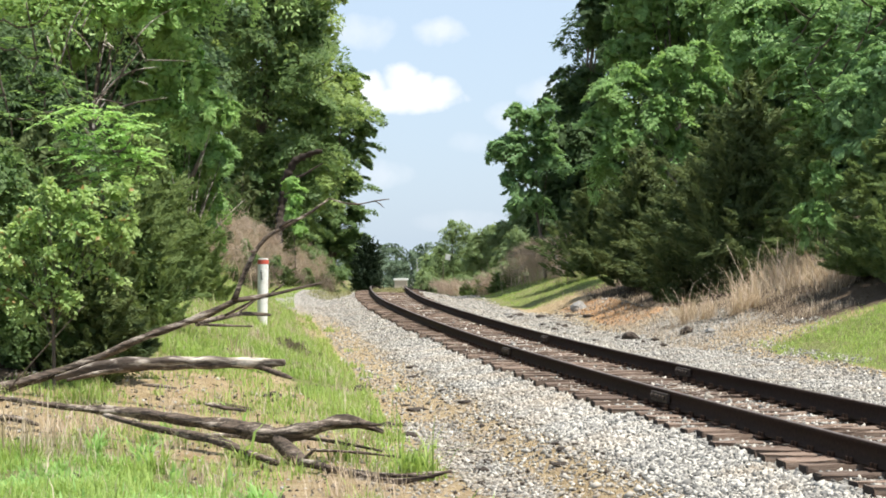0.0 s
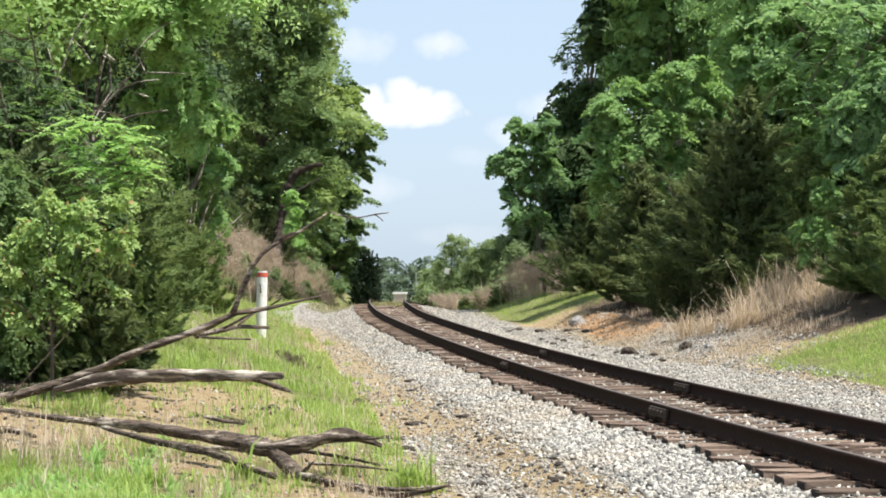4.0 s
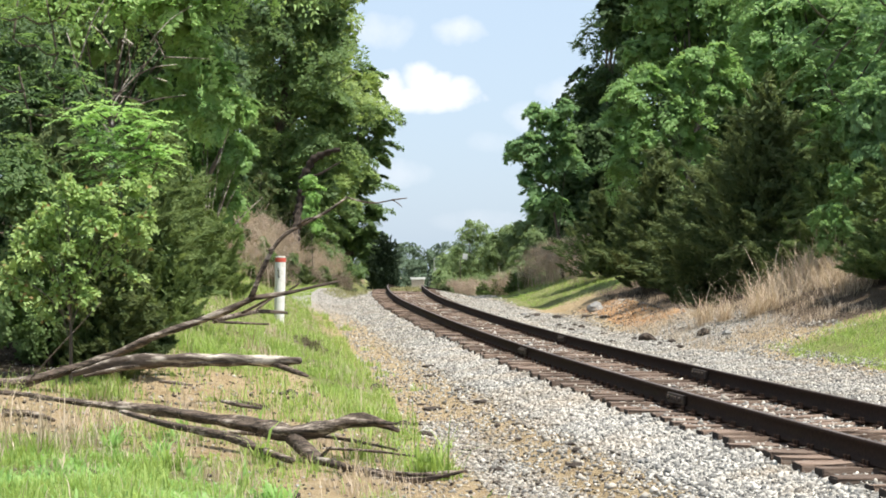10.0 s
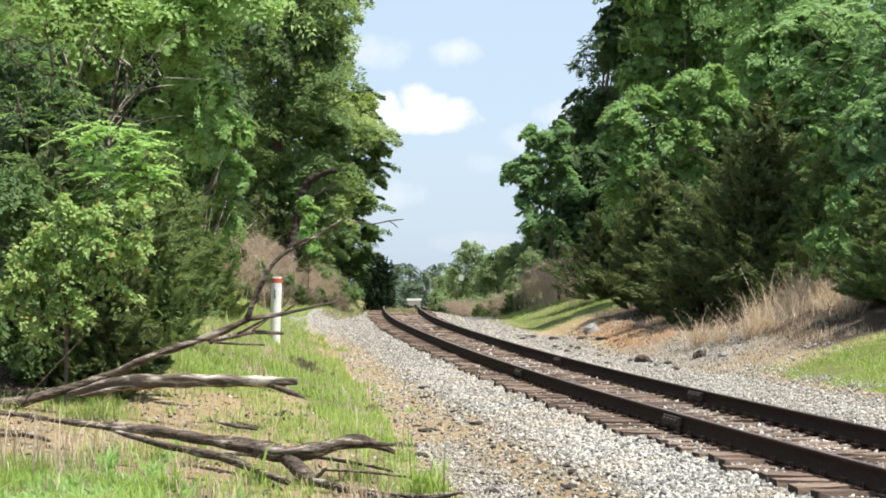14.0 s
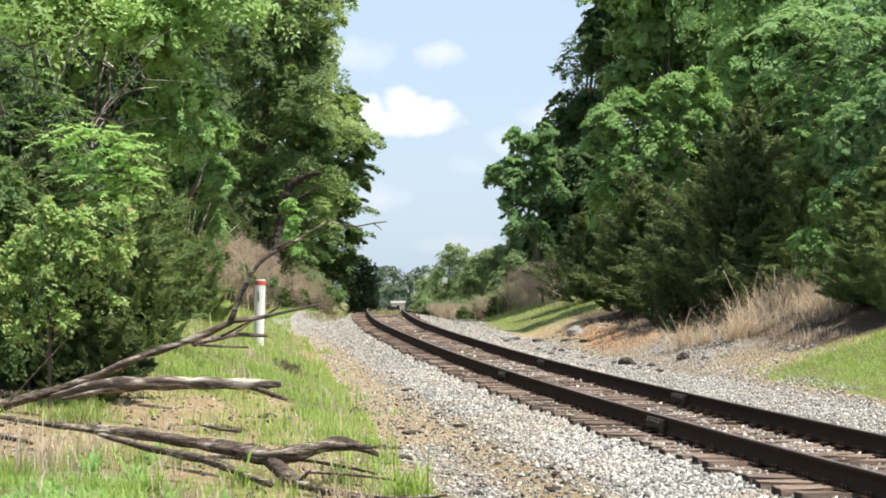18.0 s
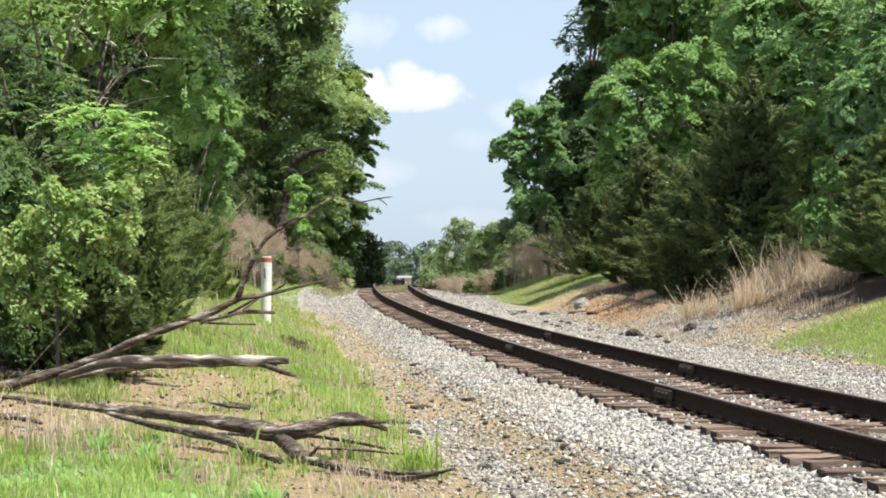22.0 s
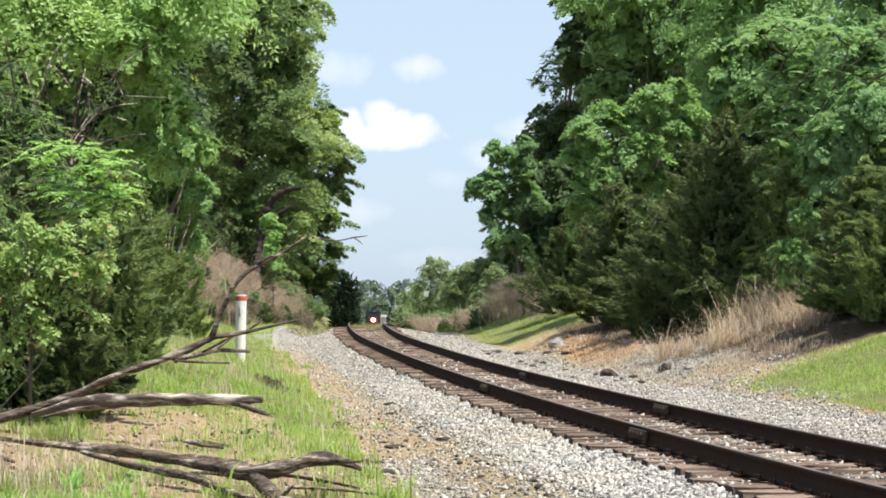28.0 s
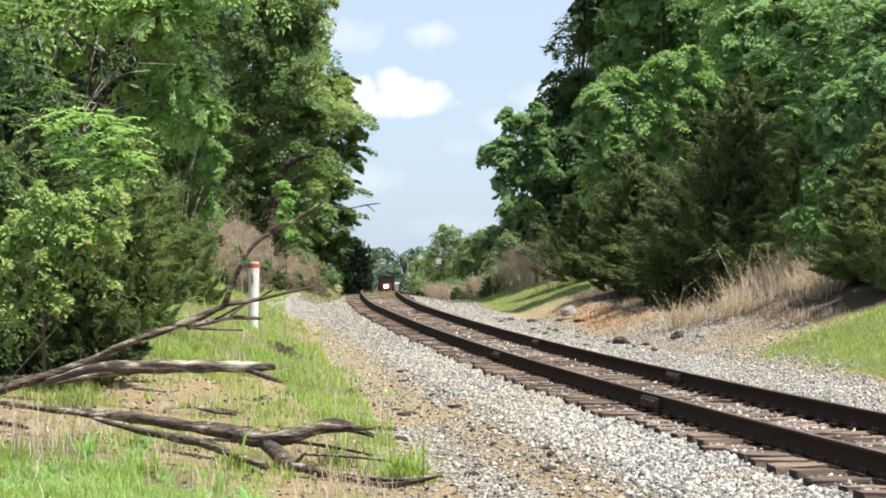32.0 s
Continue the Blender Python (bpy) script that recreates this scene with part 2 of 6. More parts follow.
m = Mat("rail_steel", 0.88, 0.0, 0.1)
g = m.noise(25, 5, 0.7)
m.bump(g, 0.25, 0.004)
RAIL = m.done(m.ramp(g, ((0.3, (0.016, 0.0095, 0.007)), (0.7, (0.043, 0.026, 0.019)))))
m = Mat("rail_head", 0.6, 0.4, 0.3)
RAIL_TOP = m.done(m.ramp(m.noise(6, 4, stretch=(1, 0.05, 1)), ((0.3, (0.07, 0.052, 0.043)), (0.7, (0.16, 0.132, 0.115)))))
m = Mat("joint_steel", 0.75, 0.0, 0.3)
JOINT = m.done(m.ramp(m.noise(18, 5, 0.7), ((0.3, (0.02, 0.014, 0.011)), (0.7, (0.07, 0.05, 0.038)))))
m = Mat("tie_wood", 0.9)
g = m.noise(30, 6, 0.75, stretch=(0.12, 1, 1))
c = m.ramp(g, ((0.3, (0.08, 0.05, 0.036)), (0.5, (0.2, 0.14, 0.105)), (0.72, (0.38, 0.3, 0.24))))
c = m.mix(m.math("POWER", m.each(), 0.8), c, m.mix(0.75, c, (0.06, 0.042, 0.032)))
m.bump(g, 0.8, 0.015)
TIE = m.done(c)
# near-black tie ends: creosote, plus the shade on their faces put into colour
m = Mat("tie_end_shaded", 0.95)
TIE_END = m.done(m.ramp(m.noise(20, 5), ((0.3, (0.012, 0.01, 0.008)), (0.7, (0.05, 0.036, 0.028)))))
m = Mat("post_paint", 0.6)
g = m.noise(7, 5, 0.7)
m.bump(g, 0.2, 0.01)
POST_WHITE = m.done(m.ramp(g, ((0.3, (0.55, 0.53, 0.49)), (0.5, (0.76, 0.75, 0.72)))))
m = Mat("post_red", 0.6)
POST_RED = m.done(m.ramp(m.noise(12, 5), ((0.3, (0.4, 0.07, 0.05)), (0.6, (0.6, 0.12, 0.08)))))
m = Mat("rock_grey", 0.9)
g = m.noise(5, 6, 0.7)
m.bump(g, 0.7, 0.05)
ROCK = m.done(m.ramp(g, ((0.3, (0.13, 0.125, 0.12)), (0.7, (0.36, 0.35, 0.33)))))
m = Mat("rock_dark", 0.9)
g = m.noise(6, 6, 0.7)
m.bump(g, 0.7, 0.05)
ROCK_DARK = m.done(m.ramp(g, ((0.3, (0.022, 0.017, 0.013)), (0.7, (0.085, 0.066, 0.052)))))


def plain(name, colour, rough=0.5, metal=0.0, wear=0.25):
    p = Mat(name, rough, metal)
    k = p.noise(3.0, 5, 0.65)
    return p.done(p.ramp(k, ((0.3, tuple(x * (1 - wear) for x in colour)), (0.7, colour))))


LOCO_DARK = plain("loco_black", (0.025, 0.024, 0.026), 0.5)
LOCO_RED = plain("loco_red", (0.17, 0.035, 0.03), 0.5)
LOCO_ROOF = plain("loco_roof", (0.55, 0.55, 0.53), 0.5)
CAR_TAN = plain("car_tan", (0.42, 0.36, 0.29), 0.7)
WHITE_PAINT = plain("white_paint", (0.75, 0.75, 0.73), 0.6)
GALV = plain("galvanised", (0.45, 0.46, 0.46), 0.5, 0.4)
BLACK = plain("black_paint", (0.02, 0.02, 0.02), 0.6)
m = Mat("glass_dark", 0.08, 0, 0.5)
GLASS = m.done((0.015, 0.017, 0.02))
lamp = Mat("lamp_glow", 0.4)
lamp.bsdf.inputs["Emission Color"].default_value = (1.0, 0.82, 0.5, 1)
lamp.bsdf.inputs["Emission Strength"].default_value = 60.0
LAMP = lamp.done((0.9, 0.85, 0.7))
# weak orange emission that paints the glare halo around the headlight
lamp = Mat("lamp_halo", 0.4)
lamp.bsdf.inputs["Emission Color"].default_value = (1.0, 0.5, 0.2, 1)
lamp.bsdf.inputs["Emission Strength"].default_value = 1.6
LAMP_HALO = lamp.done((0.7, 0.5, 0.3))

# ---- the lie of the land ----


def centre(y):
    """The track's middle, sideways, at the distance y."""
    if y <= 62:
        u = y / 100
        return 6.556 - 18.64 * u + 10.174 * u * u - 5.696 * u ** 3 if y > 0 else 6.556 - 0.1864 * y
    if y <= 92:
        s = y - 62
        return -2.447 - 0.126 * s + 0.0016 * s * s
    if y <= 112:
        s = y - 92
        return -4.79 - 0.03 * s + 0.0005 * s * s
    if y <= 170:
        return -5.19 - 0.01 * (y - 112)
    if y <= 230:
        s = y - 170
        return -5.77 - 0.01 * s - 0.067 / 60 * s * s / 2
    if y <= 330:
        return -8.38 - 0.077 * (y - 230)
    return -16.08 - 0.052 * (y - 330) if y <= 440 else -21.8 - 0.037 * (y - 440)


def rail_height(y):
    """Height of the rail's running face."""
    if y <= 74:
        u = max(y, 0) / 100
        return -0.3263 * u + 1.8048 * u * u
    if y <= 88.6:
        s = y - 74
        return 0.747 + 0.0235 * s - 0.00161 * s * s / 2
    if y <= 391:
        return 0.9186 - 0.01263 * (y - 88.6) + max(0, y - 351) * 0.005
    return ramp_up(y, ((391, -2.7), (405, -3.6), (420, -4.5), (445, -4.5), (471, -4.9), (560, -6.2), (700, -6.5)))


def smooth(a, b, x):
    t = min(1, max(0, (x - a) / (b - a)))
    return t * t * (3 - 2 * t)


def ramp_up(x, pts):
    for (x0, v0), (x1, v1) in zip(pts, pts[1:]):
        if x <= x1:
            return v0 + (v1 - v0) * max(0, (x - x0)) / (x1 - x0)
    return pts[-1][1]


def section(o, y):
    """Height of the ground beside the rail's face, at o metres right of the middle."""
    a = abs(o)
    h = -0.25 if a < 1.2 else ramp_up(a, ((1.35, -0.275), (2.1, -0.39), (3.0, -0.56), (3.6, -0.54)))
    fade = 1 - smooth(230, 420, y)
    if o < 0:
        h -= 0.15 * (1 - smooth(23, 33, y)) * smooth(2.4, 3.6, a) - 0.4 * (1 - smooth(4, 12, y)) * smooth(3, 4.5, a)
    foot = 3.6 + 2.2 * smooth(55, 75, y)
    if o < 0 and a > foot:
        k = ramp_up(y, ((18, 0.03), (24, 0.12), (30, 0.25), (40, 0.42), (58, 0.5), (75, 0.75), (120, 0.75)))
        h += k * min(a - foot, ramp_up(y, ((50, 7), (75, 3.3), (140, 3.3)))) * (0.4 + 0.6 * fade) + 0.08 * max(0, min(a - 10.6, 30))
    if o > 0 and a > 4.8:
        k = ramp_up(y, ((15, 0.22), (30, 0.3), (60, 0.34), (90, 0.3)))
        h += k * min(a - 4.8, 9) * (0.35 + 0.65 * fade) + 0.08 * max(0, min(a - 13.8, 30))
        h -= 0.5 * smooth(6.3, 7.3, a) * smooth(51.5, 55, y) * (1 - smooth(62, 70, y))
    if o < 0:
        h += 0.4 * smooth(2.2, 3.8, a) * smooth(50, 70, y) * (1 - smooth(95, 120, y))
    rough = noise.noise((o * 0.35, y * 0.22, 3.1)) * 0.14 + noise.noise((o * 1.3, y * 0.9, 7.7)) * 0.05
    return h + rough * smooth(2.6, 5.0, a)


def bare_sand(x, y):
    """How bare the worn sandy patch by the fallen log is."""
    r = math.hypot((x + 3.7) / 1.75, (y - 25.6) / 3.4) + 0.35 * noise.noise((x * 1.1, y * 0.7, 2.2))
    return 1 - smooth(0.7, 1.05, r)


def ground_z(x, y):
    return rail_height(y) + section(x - centre(y), y)


def part(name, bm_or_mesh, material, parent=None, label="", m=None):
    """Links a mesh as one object under a thing."""
    if isinstance(bm_or_mesh, bmesh.types.BMesh):
        me = bpy.data.meshes.new(name)
        bm_or_mesh.to_mesh(me)
        bm_or_mesh.free()
    else:
        me = bm_or_mesh
    if material and not me.materials:
        me.materials.append(material)
    ob = new(name, me)
    if parent:
        ob.parent = parent
    if m is not None:
        ob.matrix_basis = m
    if label:
        tagged(ob, label)
    return ob


def mesh_from(name, verts, faces, material=None, smooth_shade=False):
    """A mesh from numpy corner places (n, 3) and faces (k, 3 or 4)."""
    me = bpy.data.meshes.new(name)
    faces = np.asarray(faces, np.int32)
    k = faces.shape[1]
    me.vertices.add(len(verts))
    me.vertices.foreach_set("co", np.asarray(verts, np.float32).ravel())
    me.loops.add(faces.size)
    me.loops.foreach_set("vertex_index", faces.ravel())
    me.polygons.add(len(faces))
    me.polygons.foreach_set("loop_start", np.arange(0, faces.size, k, dtype=np.int32))
    me.polygons.foreach_set("loop_total", np.full(len(faces), k, np.int32))
    if smooth_shade:
        me.polygons.foreach_set("use_smooth", np.ones(len(faces), bool))
    me.update(calc_edges=True)
    if material:
        me.materials.append(material)
    return me


def box_bm(sx, sy, sz, at=(0, 0, 0), bevel=0.0, bm=None):
    bm = bm or bmesh.new()
    r = bmesh.ops.create_cube(bm, size=1, matrix=Matrix.Translation(at) @ Matrix.Diagonal((sx, sy, sz, 1)))
    if bevel:
        es = list({e for v in r["verts"] for e in v.link_edges})
        bmesh.ops.bevel(bm, geom=es, offset=bevel, segments=2, affect="EDGES", profile=0.5)
    return bm


def tube_mesh(name, pts, radii, material, sides=9, gnarl=0.12, seed=0, base=None):
    """A crooked limb through pts that tapers by radii; places relative to base."""
    rng = np.random.default_rng(seed)
    pts = [Vector(p) for p in pts]
    fine, rad = [], []
    for i in range(len(pts) - 1):
        p0, p1, p2, p3 = pts[max(i - 1, 0)], pts[i], pts[i + 1], pts[min(i + 2, len(pts) - 1)]
        n = max(2, int((p2 - p1).length / 0.12)) if (p2 - p1).length < 6 else 14
        for k in range(n):
            t = k / n
            fine.append(0.5 * ((2 * p1) + (p2 - p0) * t + (2 * p0 - 5 * p1 + 4 * p2 - p3) * t * t + (3 * p1 - p0 - 3 * p2 + p3) * t ** 3))
            rad.append(radii[i] * (1 - t) + radii[i + 1] * t)
    fine.append(pts[-1]), rad.append(radii[-1])
    off = Vector(base) if base is not None else Vector((0, 0, 0))
    verts, faces = [], []
    up = Vector((0.3, 0.2, 0.93))
    phase, ridge = rng.uniform(0, 6.28, sides), rng.uniform(-1, 1, sides)
    for i, (p, r) in enumerate(zip(fine, rad)):
        d = (fine[min(i + 1, len(fine) - 1)] - fine[max(i - 1, 0)]).normalized()
        a = d.cross(up).normalized()
        b = a.cross(d)
        knot = 1 + gnarl * math.sin(i * 1.7 + seed) * rng.uniform(0.3, 1)
        for k in range(sides):
            ang = 2 * math.pi * k / sides
            rr = r * knot * (1 + gnarl * 0.8 * math.sin(i * 0.55 + phase[k]) + gnarl * 0.9 * ridge[k])
            verts.append(p - off + (a * math.cos(ang) + b * math.sin(ang)) * rr)
    for i in range(len(fine) - 1):
        for k in range(sides):
            k2 = (k + 1) % sides
            faces.append((i * sides + k, i * sides + k2, (i + 1) * sides + k2, (i + 1) * sides + k))
    n = len(verts)
    verts += [fine[0] - off, fine[-1] - off]
    for k in range(sides):
        k2 = (k + 1) % sides
        faces.append((n, k2, k, k))
        e = (len(fine) - 1) * sides
        faces.append((n + 1, e + k, e + k2, e + k2))
    quads = [f for f in faces if f[2] != f[3]]
    tris = [f[:3] for f in faces if f[2] == f[3]]
    me = bpy.data.meshes.new(name)
    me.from_pydata([tuple(v) for v in verts], [], quads + tris)
    me.polygons.foreach_set("use_smooth", np.ones(len(me.polygons), bool))
    me.materials.append(material)
    return me


def leaf_mesh(name, centres, out, length, width, rng, material, lift=1.1, spread=0.9, face=None):
    """Small bent leaves at centres; out: the way that each tends to; face: where its upper side looks."""
    n = len(centres)
    d = out + rng.normal(0, spread, (n, 3))
    d[:, 2] += 0.0
    d /= np.linalg.norm(d, axis=1)[:, None] + 1e-9
    nrm = rng.normal(0, 0.5, (n, 3)) + np.array((0, 0, lift)) + out * 0.9 if face is None else face + rng.normal(0, 0.3, (n, 3))
    w = np.cross(d, nrm)
    w /= np.linalg.norm(w, axis=1)[:, None] + 1e-9
    up = np.cross(w, d)
    ln = (length * rng.uniform(0.6, 1.3, n))[:, None]
    wd = (width * rng.uniform(0.6, 1.3, n))[:, None]
    i = np.arange(n)[:, None]
    if length > 0.1:
        v = np.empty((n, 3, 3))
        v[:, 0] = centres - d * ln * 0.4 + w * wd * 0.5
        v[:, 1] = centres + d * ln * 0.6 - up * ln * 0.1
        v[:, 2] = centres - d * ln * 0.4 - w * wd * 0.5
        return mesh_from(name, v.reshape(-1, 3), i * 3 + (0, 1, 2), material)
    v = np.empty((n, 4, 3))
    v[:, 0] = centres - d * ln * 0.5
    v[:, 1] = centres + w * wd * 0.5 + up * wd * 0.2
    v[:, 2] = centres + d * ln * 0.5 - up * ln * 0.12
    v[:, 3] = centres - w * wd * 0.5 + up * wd * 0.2
    faces = np.concatenate([i * 4 + (0, 1, 2), i * 4 + (0, 2, 3)])
    return mesh_from(name, v.reshape(-1, 3), faces, material)


def lobes_points(lobes, n, rng, clump=0.22, shell=0.55, per=70, squash=(0.35, 0.7), slim=0.46, level=0.0):
    """Points on the upper faces of many leafy sprays set about round lobes, and the way outwards at each."""
    lobes = np.array(lobes, float)
    wt = lobes[:, 3] ** 2
    m = max(8, n // per)
    li = rng.choice(len(lobes), m, p=wt / wt.sum())
    v = rng.normal(0, 1, (m, 3))
    v /= np.linalg.norm(v, axis=1)[:, None]
    rad = lobes[li, 3] * (shell + (1.0 - shell) * rng.uniform(0, 1, m) ** 0.5) * np.where(rng.uniform(0, 1, m) > 0.88, rng.uniform(1.05, 1.3, m), 1.0)
    cc = lobes[li, :3] + v * rad[:, None] * np.array((1, 1, 0.9))
    size = np.maximum(lobes[li, 3], 0.5) * clump * rng.lognormal(0, 0.35, m)
    # each spray is a drooping fan of leaves that lies like a shingle on its lobe
    flat_ = rng.uniform(squash[0], squash[1], m)[:, None]
    face = v * (0.35 + 0.6 * flat_) * (1 - level) + np.array((0, 0, 0.75 + level)) + rng.normal(0, 0.3 - 0.12 * level, (m, 3))
    face /= np.linalg.norm(face, axis=1)[:, None]
    a = v * 0.7 + rng.normal(0, 0.6, (m, 3)) + np.array((0, 0, -0.25))
    a -= face * (a * face).sum(1)[:, None]
    a /= np.linalg.norm(a, axis=1)[:, None]
    b = np.cross(face, a)
    k = rng.integers(0, m, n)
    s = rng.uniform(0, 1, n) ** 0.8
    half = slim * np.sin(np.pi * (0.12 + 0.84 * s))
    u = rng.uniform(-1, 1, n) * half
    long_ = size[k] * 1.55
    pts = cc[k] + a[k] * ((s - 0.4) * long_)[:, None] + b[k] * (u * long_)[:, None] + face[k] * (rng.normal(0, 0.05, n) * long_)[:, None]
    pts[:, 2] -= 0.3 * long_ * (s ** 2 + 1.2 * u ** 2)
    way = a[k] * 0.7 + b[k] * np.sign(u)[:, None] * 0.8
    lean = face[k] + a[k] * (0.5 * s)[:, None] + b[k] * (u * 0.9)[:, None]
    return pts, way, lean


def broadleaf(label, base, lobes, n, leaf, material, trunk_r, seed, category="tree", clump=0.42, shell=0.55, limbs=7, name="broadleaf_tree", aspect=0.6, per=190, squash=(0.35, 0.7), slim=0.46, level=0.0):
    """A tree: tapered trunk, limbs that reach into the crown's lobes, and the crown of leaves."""
    rng = np.random.default_rng(seed)
    base = Vector((base[0], base[1], ground_z(base[0], base[1]) - 0.05))
    tree = tagged(new(name), label, category)
    tree.location = base
    local = [(l[0] - base.x, l[1] - base.y, l[2] - base.z, l[3]) for l in lobes]
    big = max(local, key=lambda l: l[2])
    top = Vector(big[:3])
    fork = top * 0.45 + Vector((0, 0, -0.02 * top.z))
    fork.x *= 0.8
    part("trunk", tube_mesh("trunk", [(0, 0, -0.2), fork * 0.5 + Vector((trunk_r * 0.6, 0, 0)), fork, top * 0.75, top], [trunk_r * 1.25, trunk_r, trunk_r * 0.7, trunk_r * 0.3, trunk_r * 0.1], BARK, 9, 0.1, seed), None, tree)
    order = sorted(local, key=lambda l: -l[3])[:limbs]
    for j, l in enumerate(order):
        tip = Vector(l[:3]) + Vector(rng.normal(0, 0.3, 3)) * l[3]
        start = fork * rng.uniform(0.5, 1.0) if tip.z > fork.z * 0.6 else fork * 0.4
        midp = start.lerp(tip, 0.5) + Vector((0, 0, 0.08 * (tip - start).length))
        r = trunk_r * 0.34
        part("limb", tube_mesh("limb", [start, midp, tip, tip + (tip - midp) * 0.35], [r, r * 0.65, r * 0.3, r * 0.1], BARK, 6, 0.12, seed + j), None, tree)
    pts, out, face = lobes_points(local, n, rng, clump, shell, per, squash, slim, level)
    inner = np.array(local)[rng.integers(0, len(local), n // 4)]
    dv = rng.normal(0, 1, (len(inner), 3))
    dv /= np.linalg.norm(dv, axis=1)[:, None]
    core = inner[:, :3] + dv * (inner[:, 3] * rng.uniform(0.1, 0.72, len(inner)))[:, None]
    core_me = leaf_mesh("core", core, dv, leaf * 1.5, leaf * 1.2, rng, material)
    crown = part("crown", leaf_mesh("crown", pts, out, leaf, leaf * aspect, rng, material, spread=0.4, face=face), None, tree)
    part("inner_crown", core_me, None, tree)
    return tree


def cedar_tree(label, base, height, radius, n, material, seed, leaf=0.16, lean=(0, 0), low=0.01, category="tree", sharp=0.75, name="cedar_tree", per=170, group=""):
    """A red cedar: a straight trunk and upswept sprays of scale leaves down to the ground."""
    rng = np.random.default_rng(seed)
    base = Vector((base[0], base[1], ground_z(base[0], base[1]) - 0.05))
    tree = tagged(new(name), label, category, group)
    tree.location = base
    tip = Vector((lean[0], lean[1], height))
    part("trunk", tube_mesh("trunk", [(0, 0, -0.2), tip * 0.5, tip * 0.97], [radius * 0.09, radius * 0.055, 0.012], BARK, 7, 0.08, seed), None, tree)
    m = max(40, n // per)
    t = np.clip(1 - np.sqrt(rng.uniform(0.0, 1.0 - low, m)), low, 0.985)
    ang = rng.uniform(0, 2 * np.pi, m)
    prof = np.minimum(1, (1 - t) ** sharp * 1.15) * (0.8 + 0.2 * np.minimum(1, t / 0.12))
    wob = 1 + 0.22 * np.sin(ang * 2 + seed + t * 7) + rng.normal(0, 0.13, m)
    r = radius * prof * wob * (0.4 + 0.6 * rng.uniform(0, 1, m) ** 0.4)
    axis = np.array(tip)[None] * t[:, None]
    outv = np.stack([np.cos(ang), np.sin(ang), rng.uniform(0.0, 0.9, m)], 1) + rng.normal(0, 0.35, (m, 3))
    outv /= np.linalg.norm(outv, axis=1)[:, None]
    cc = axis + np.stack([np.cos(ang), np.sin(ang), np.full(m, 0.1)], 1) * r[:, None]
    k = rng.integers(0, m, n)
    size = np.minimum(radius, 1.8) * 0.33 * rng.lognormal(0, 0.35, m) * (0.55 + 0.45 * (1 - t))
    run = rng.uniform(-1, 1, n)
    jit = rng.normal(0, 1, (n, 3))
    jit /= np.linalg.norm(jit, axis=1)[:, None]
    girth = size[k] * 0.46 * np.clip(1.05 - run, 0, 2) ** 0.7 * 0.7 * rng.uniform(0.4, 1, n)
    pts = cc[k] + outv[k] * (run * size[k])[:, None] + jit * girth[:, None]
    pts[:, 2] = np.maximum(pts[:, 2], 0.02)
    part("crown", leaf_mesh("crown", pts, outv[k] + jit * 0.3, leaf * 1.35, leaf * 0.34, rng, material, spread=0.3, face=outv[k] * np.array((0.8, 0.8, 0)) + np.array((0, 0, 0.45)) + jit * 0.7), None, tree)
    k = n // 10
    t = 1 - np.sqrt(rng.uniform(0.0, 1.0, k))
    ang = rng.uniform(0, 2 * np.pi, k)
    r = radius * np.minimum(1, (1 - t) ** sharp * 1.15) * rng.uniform(0.05, 0.62, k)
    side_ = np.stack([np.cos(ang), np.sin(ang), np.full(k, 0.3)], 1)
    core = np.array(tip)[None] * t[:, None] + side_ * r[:, None]
    core[:, 2] = np.maximum(core[:, 2], 0.05)
    part("inner_crown", leaf_mesh("inner_crown", core, side_, leaf * 2.0, leaf * 1.1, rng, material, 0.3, 0.8), None, tree)
    return tree


def frond_mesh(name, roots, ways, length, pairs, material, rng, width=0.32):
    """Feathered leaves: each frond arches out from its root along its way, with leaflets in pairs."""
    n = len(roots)
    ways = ways / np.linalg.norm(ways, axis=1)[:, None]
    side_ = np.cross(ways, (0, 0, 1.0))
    side_ /= np.linalg.norm(side_, axis=1)[:, None] + 1e-9
    ln = length * rng.uniform(0.7, 1.25, n)
    verts, faces = [], []
    for i in range(pairs):
        u = 0.18 + 0.82 * i / (pairs - 1)
        spine = roots + ways * (ln * u)[:, None]
        spine[:, 2] -= 0.42 * ln * u * u
        run = ways.copy()
        run[:, 2] -= 0.84 * u
        leafy = ln * width * (1.0 - 0.55 * u ** 2) * (0.55 + 0.45 * min(1, u / 0.35))
        for s in (-1, 1):
            d = side_ * s * 0.85 + run * 0.6 + rng.normal(0, 0.16, (n, 3))
            d[:, 2] -= 0.18
            d /= np.linalg.norm(d, axis=1)[:, None]
            w = np.cross(d, (0, 0, 1.0)) + rng.normal(0, 0.2, (n, 3))
            w /= np.linalg.norm(w, axis=1)[:, None]
            tip = spine + d * leafy[:, None]
            belly = spine + d * (leafy * 0.45)[:, None]
            half_w = (leafy * 0.23)[:, None]
            k = len(verts) * n
            verts += [spine, belly + w * half_w, tip, belly - w * half_w]
            j = np.arange(n)[:, None]
            faces += [np.concatenate([j + k, j + k + n, j + k + 2 * n, j + k + 3 * n], 1)]
    return mesh_from(name, np.concatenate(verts), np.concatenate(faces), material)


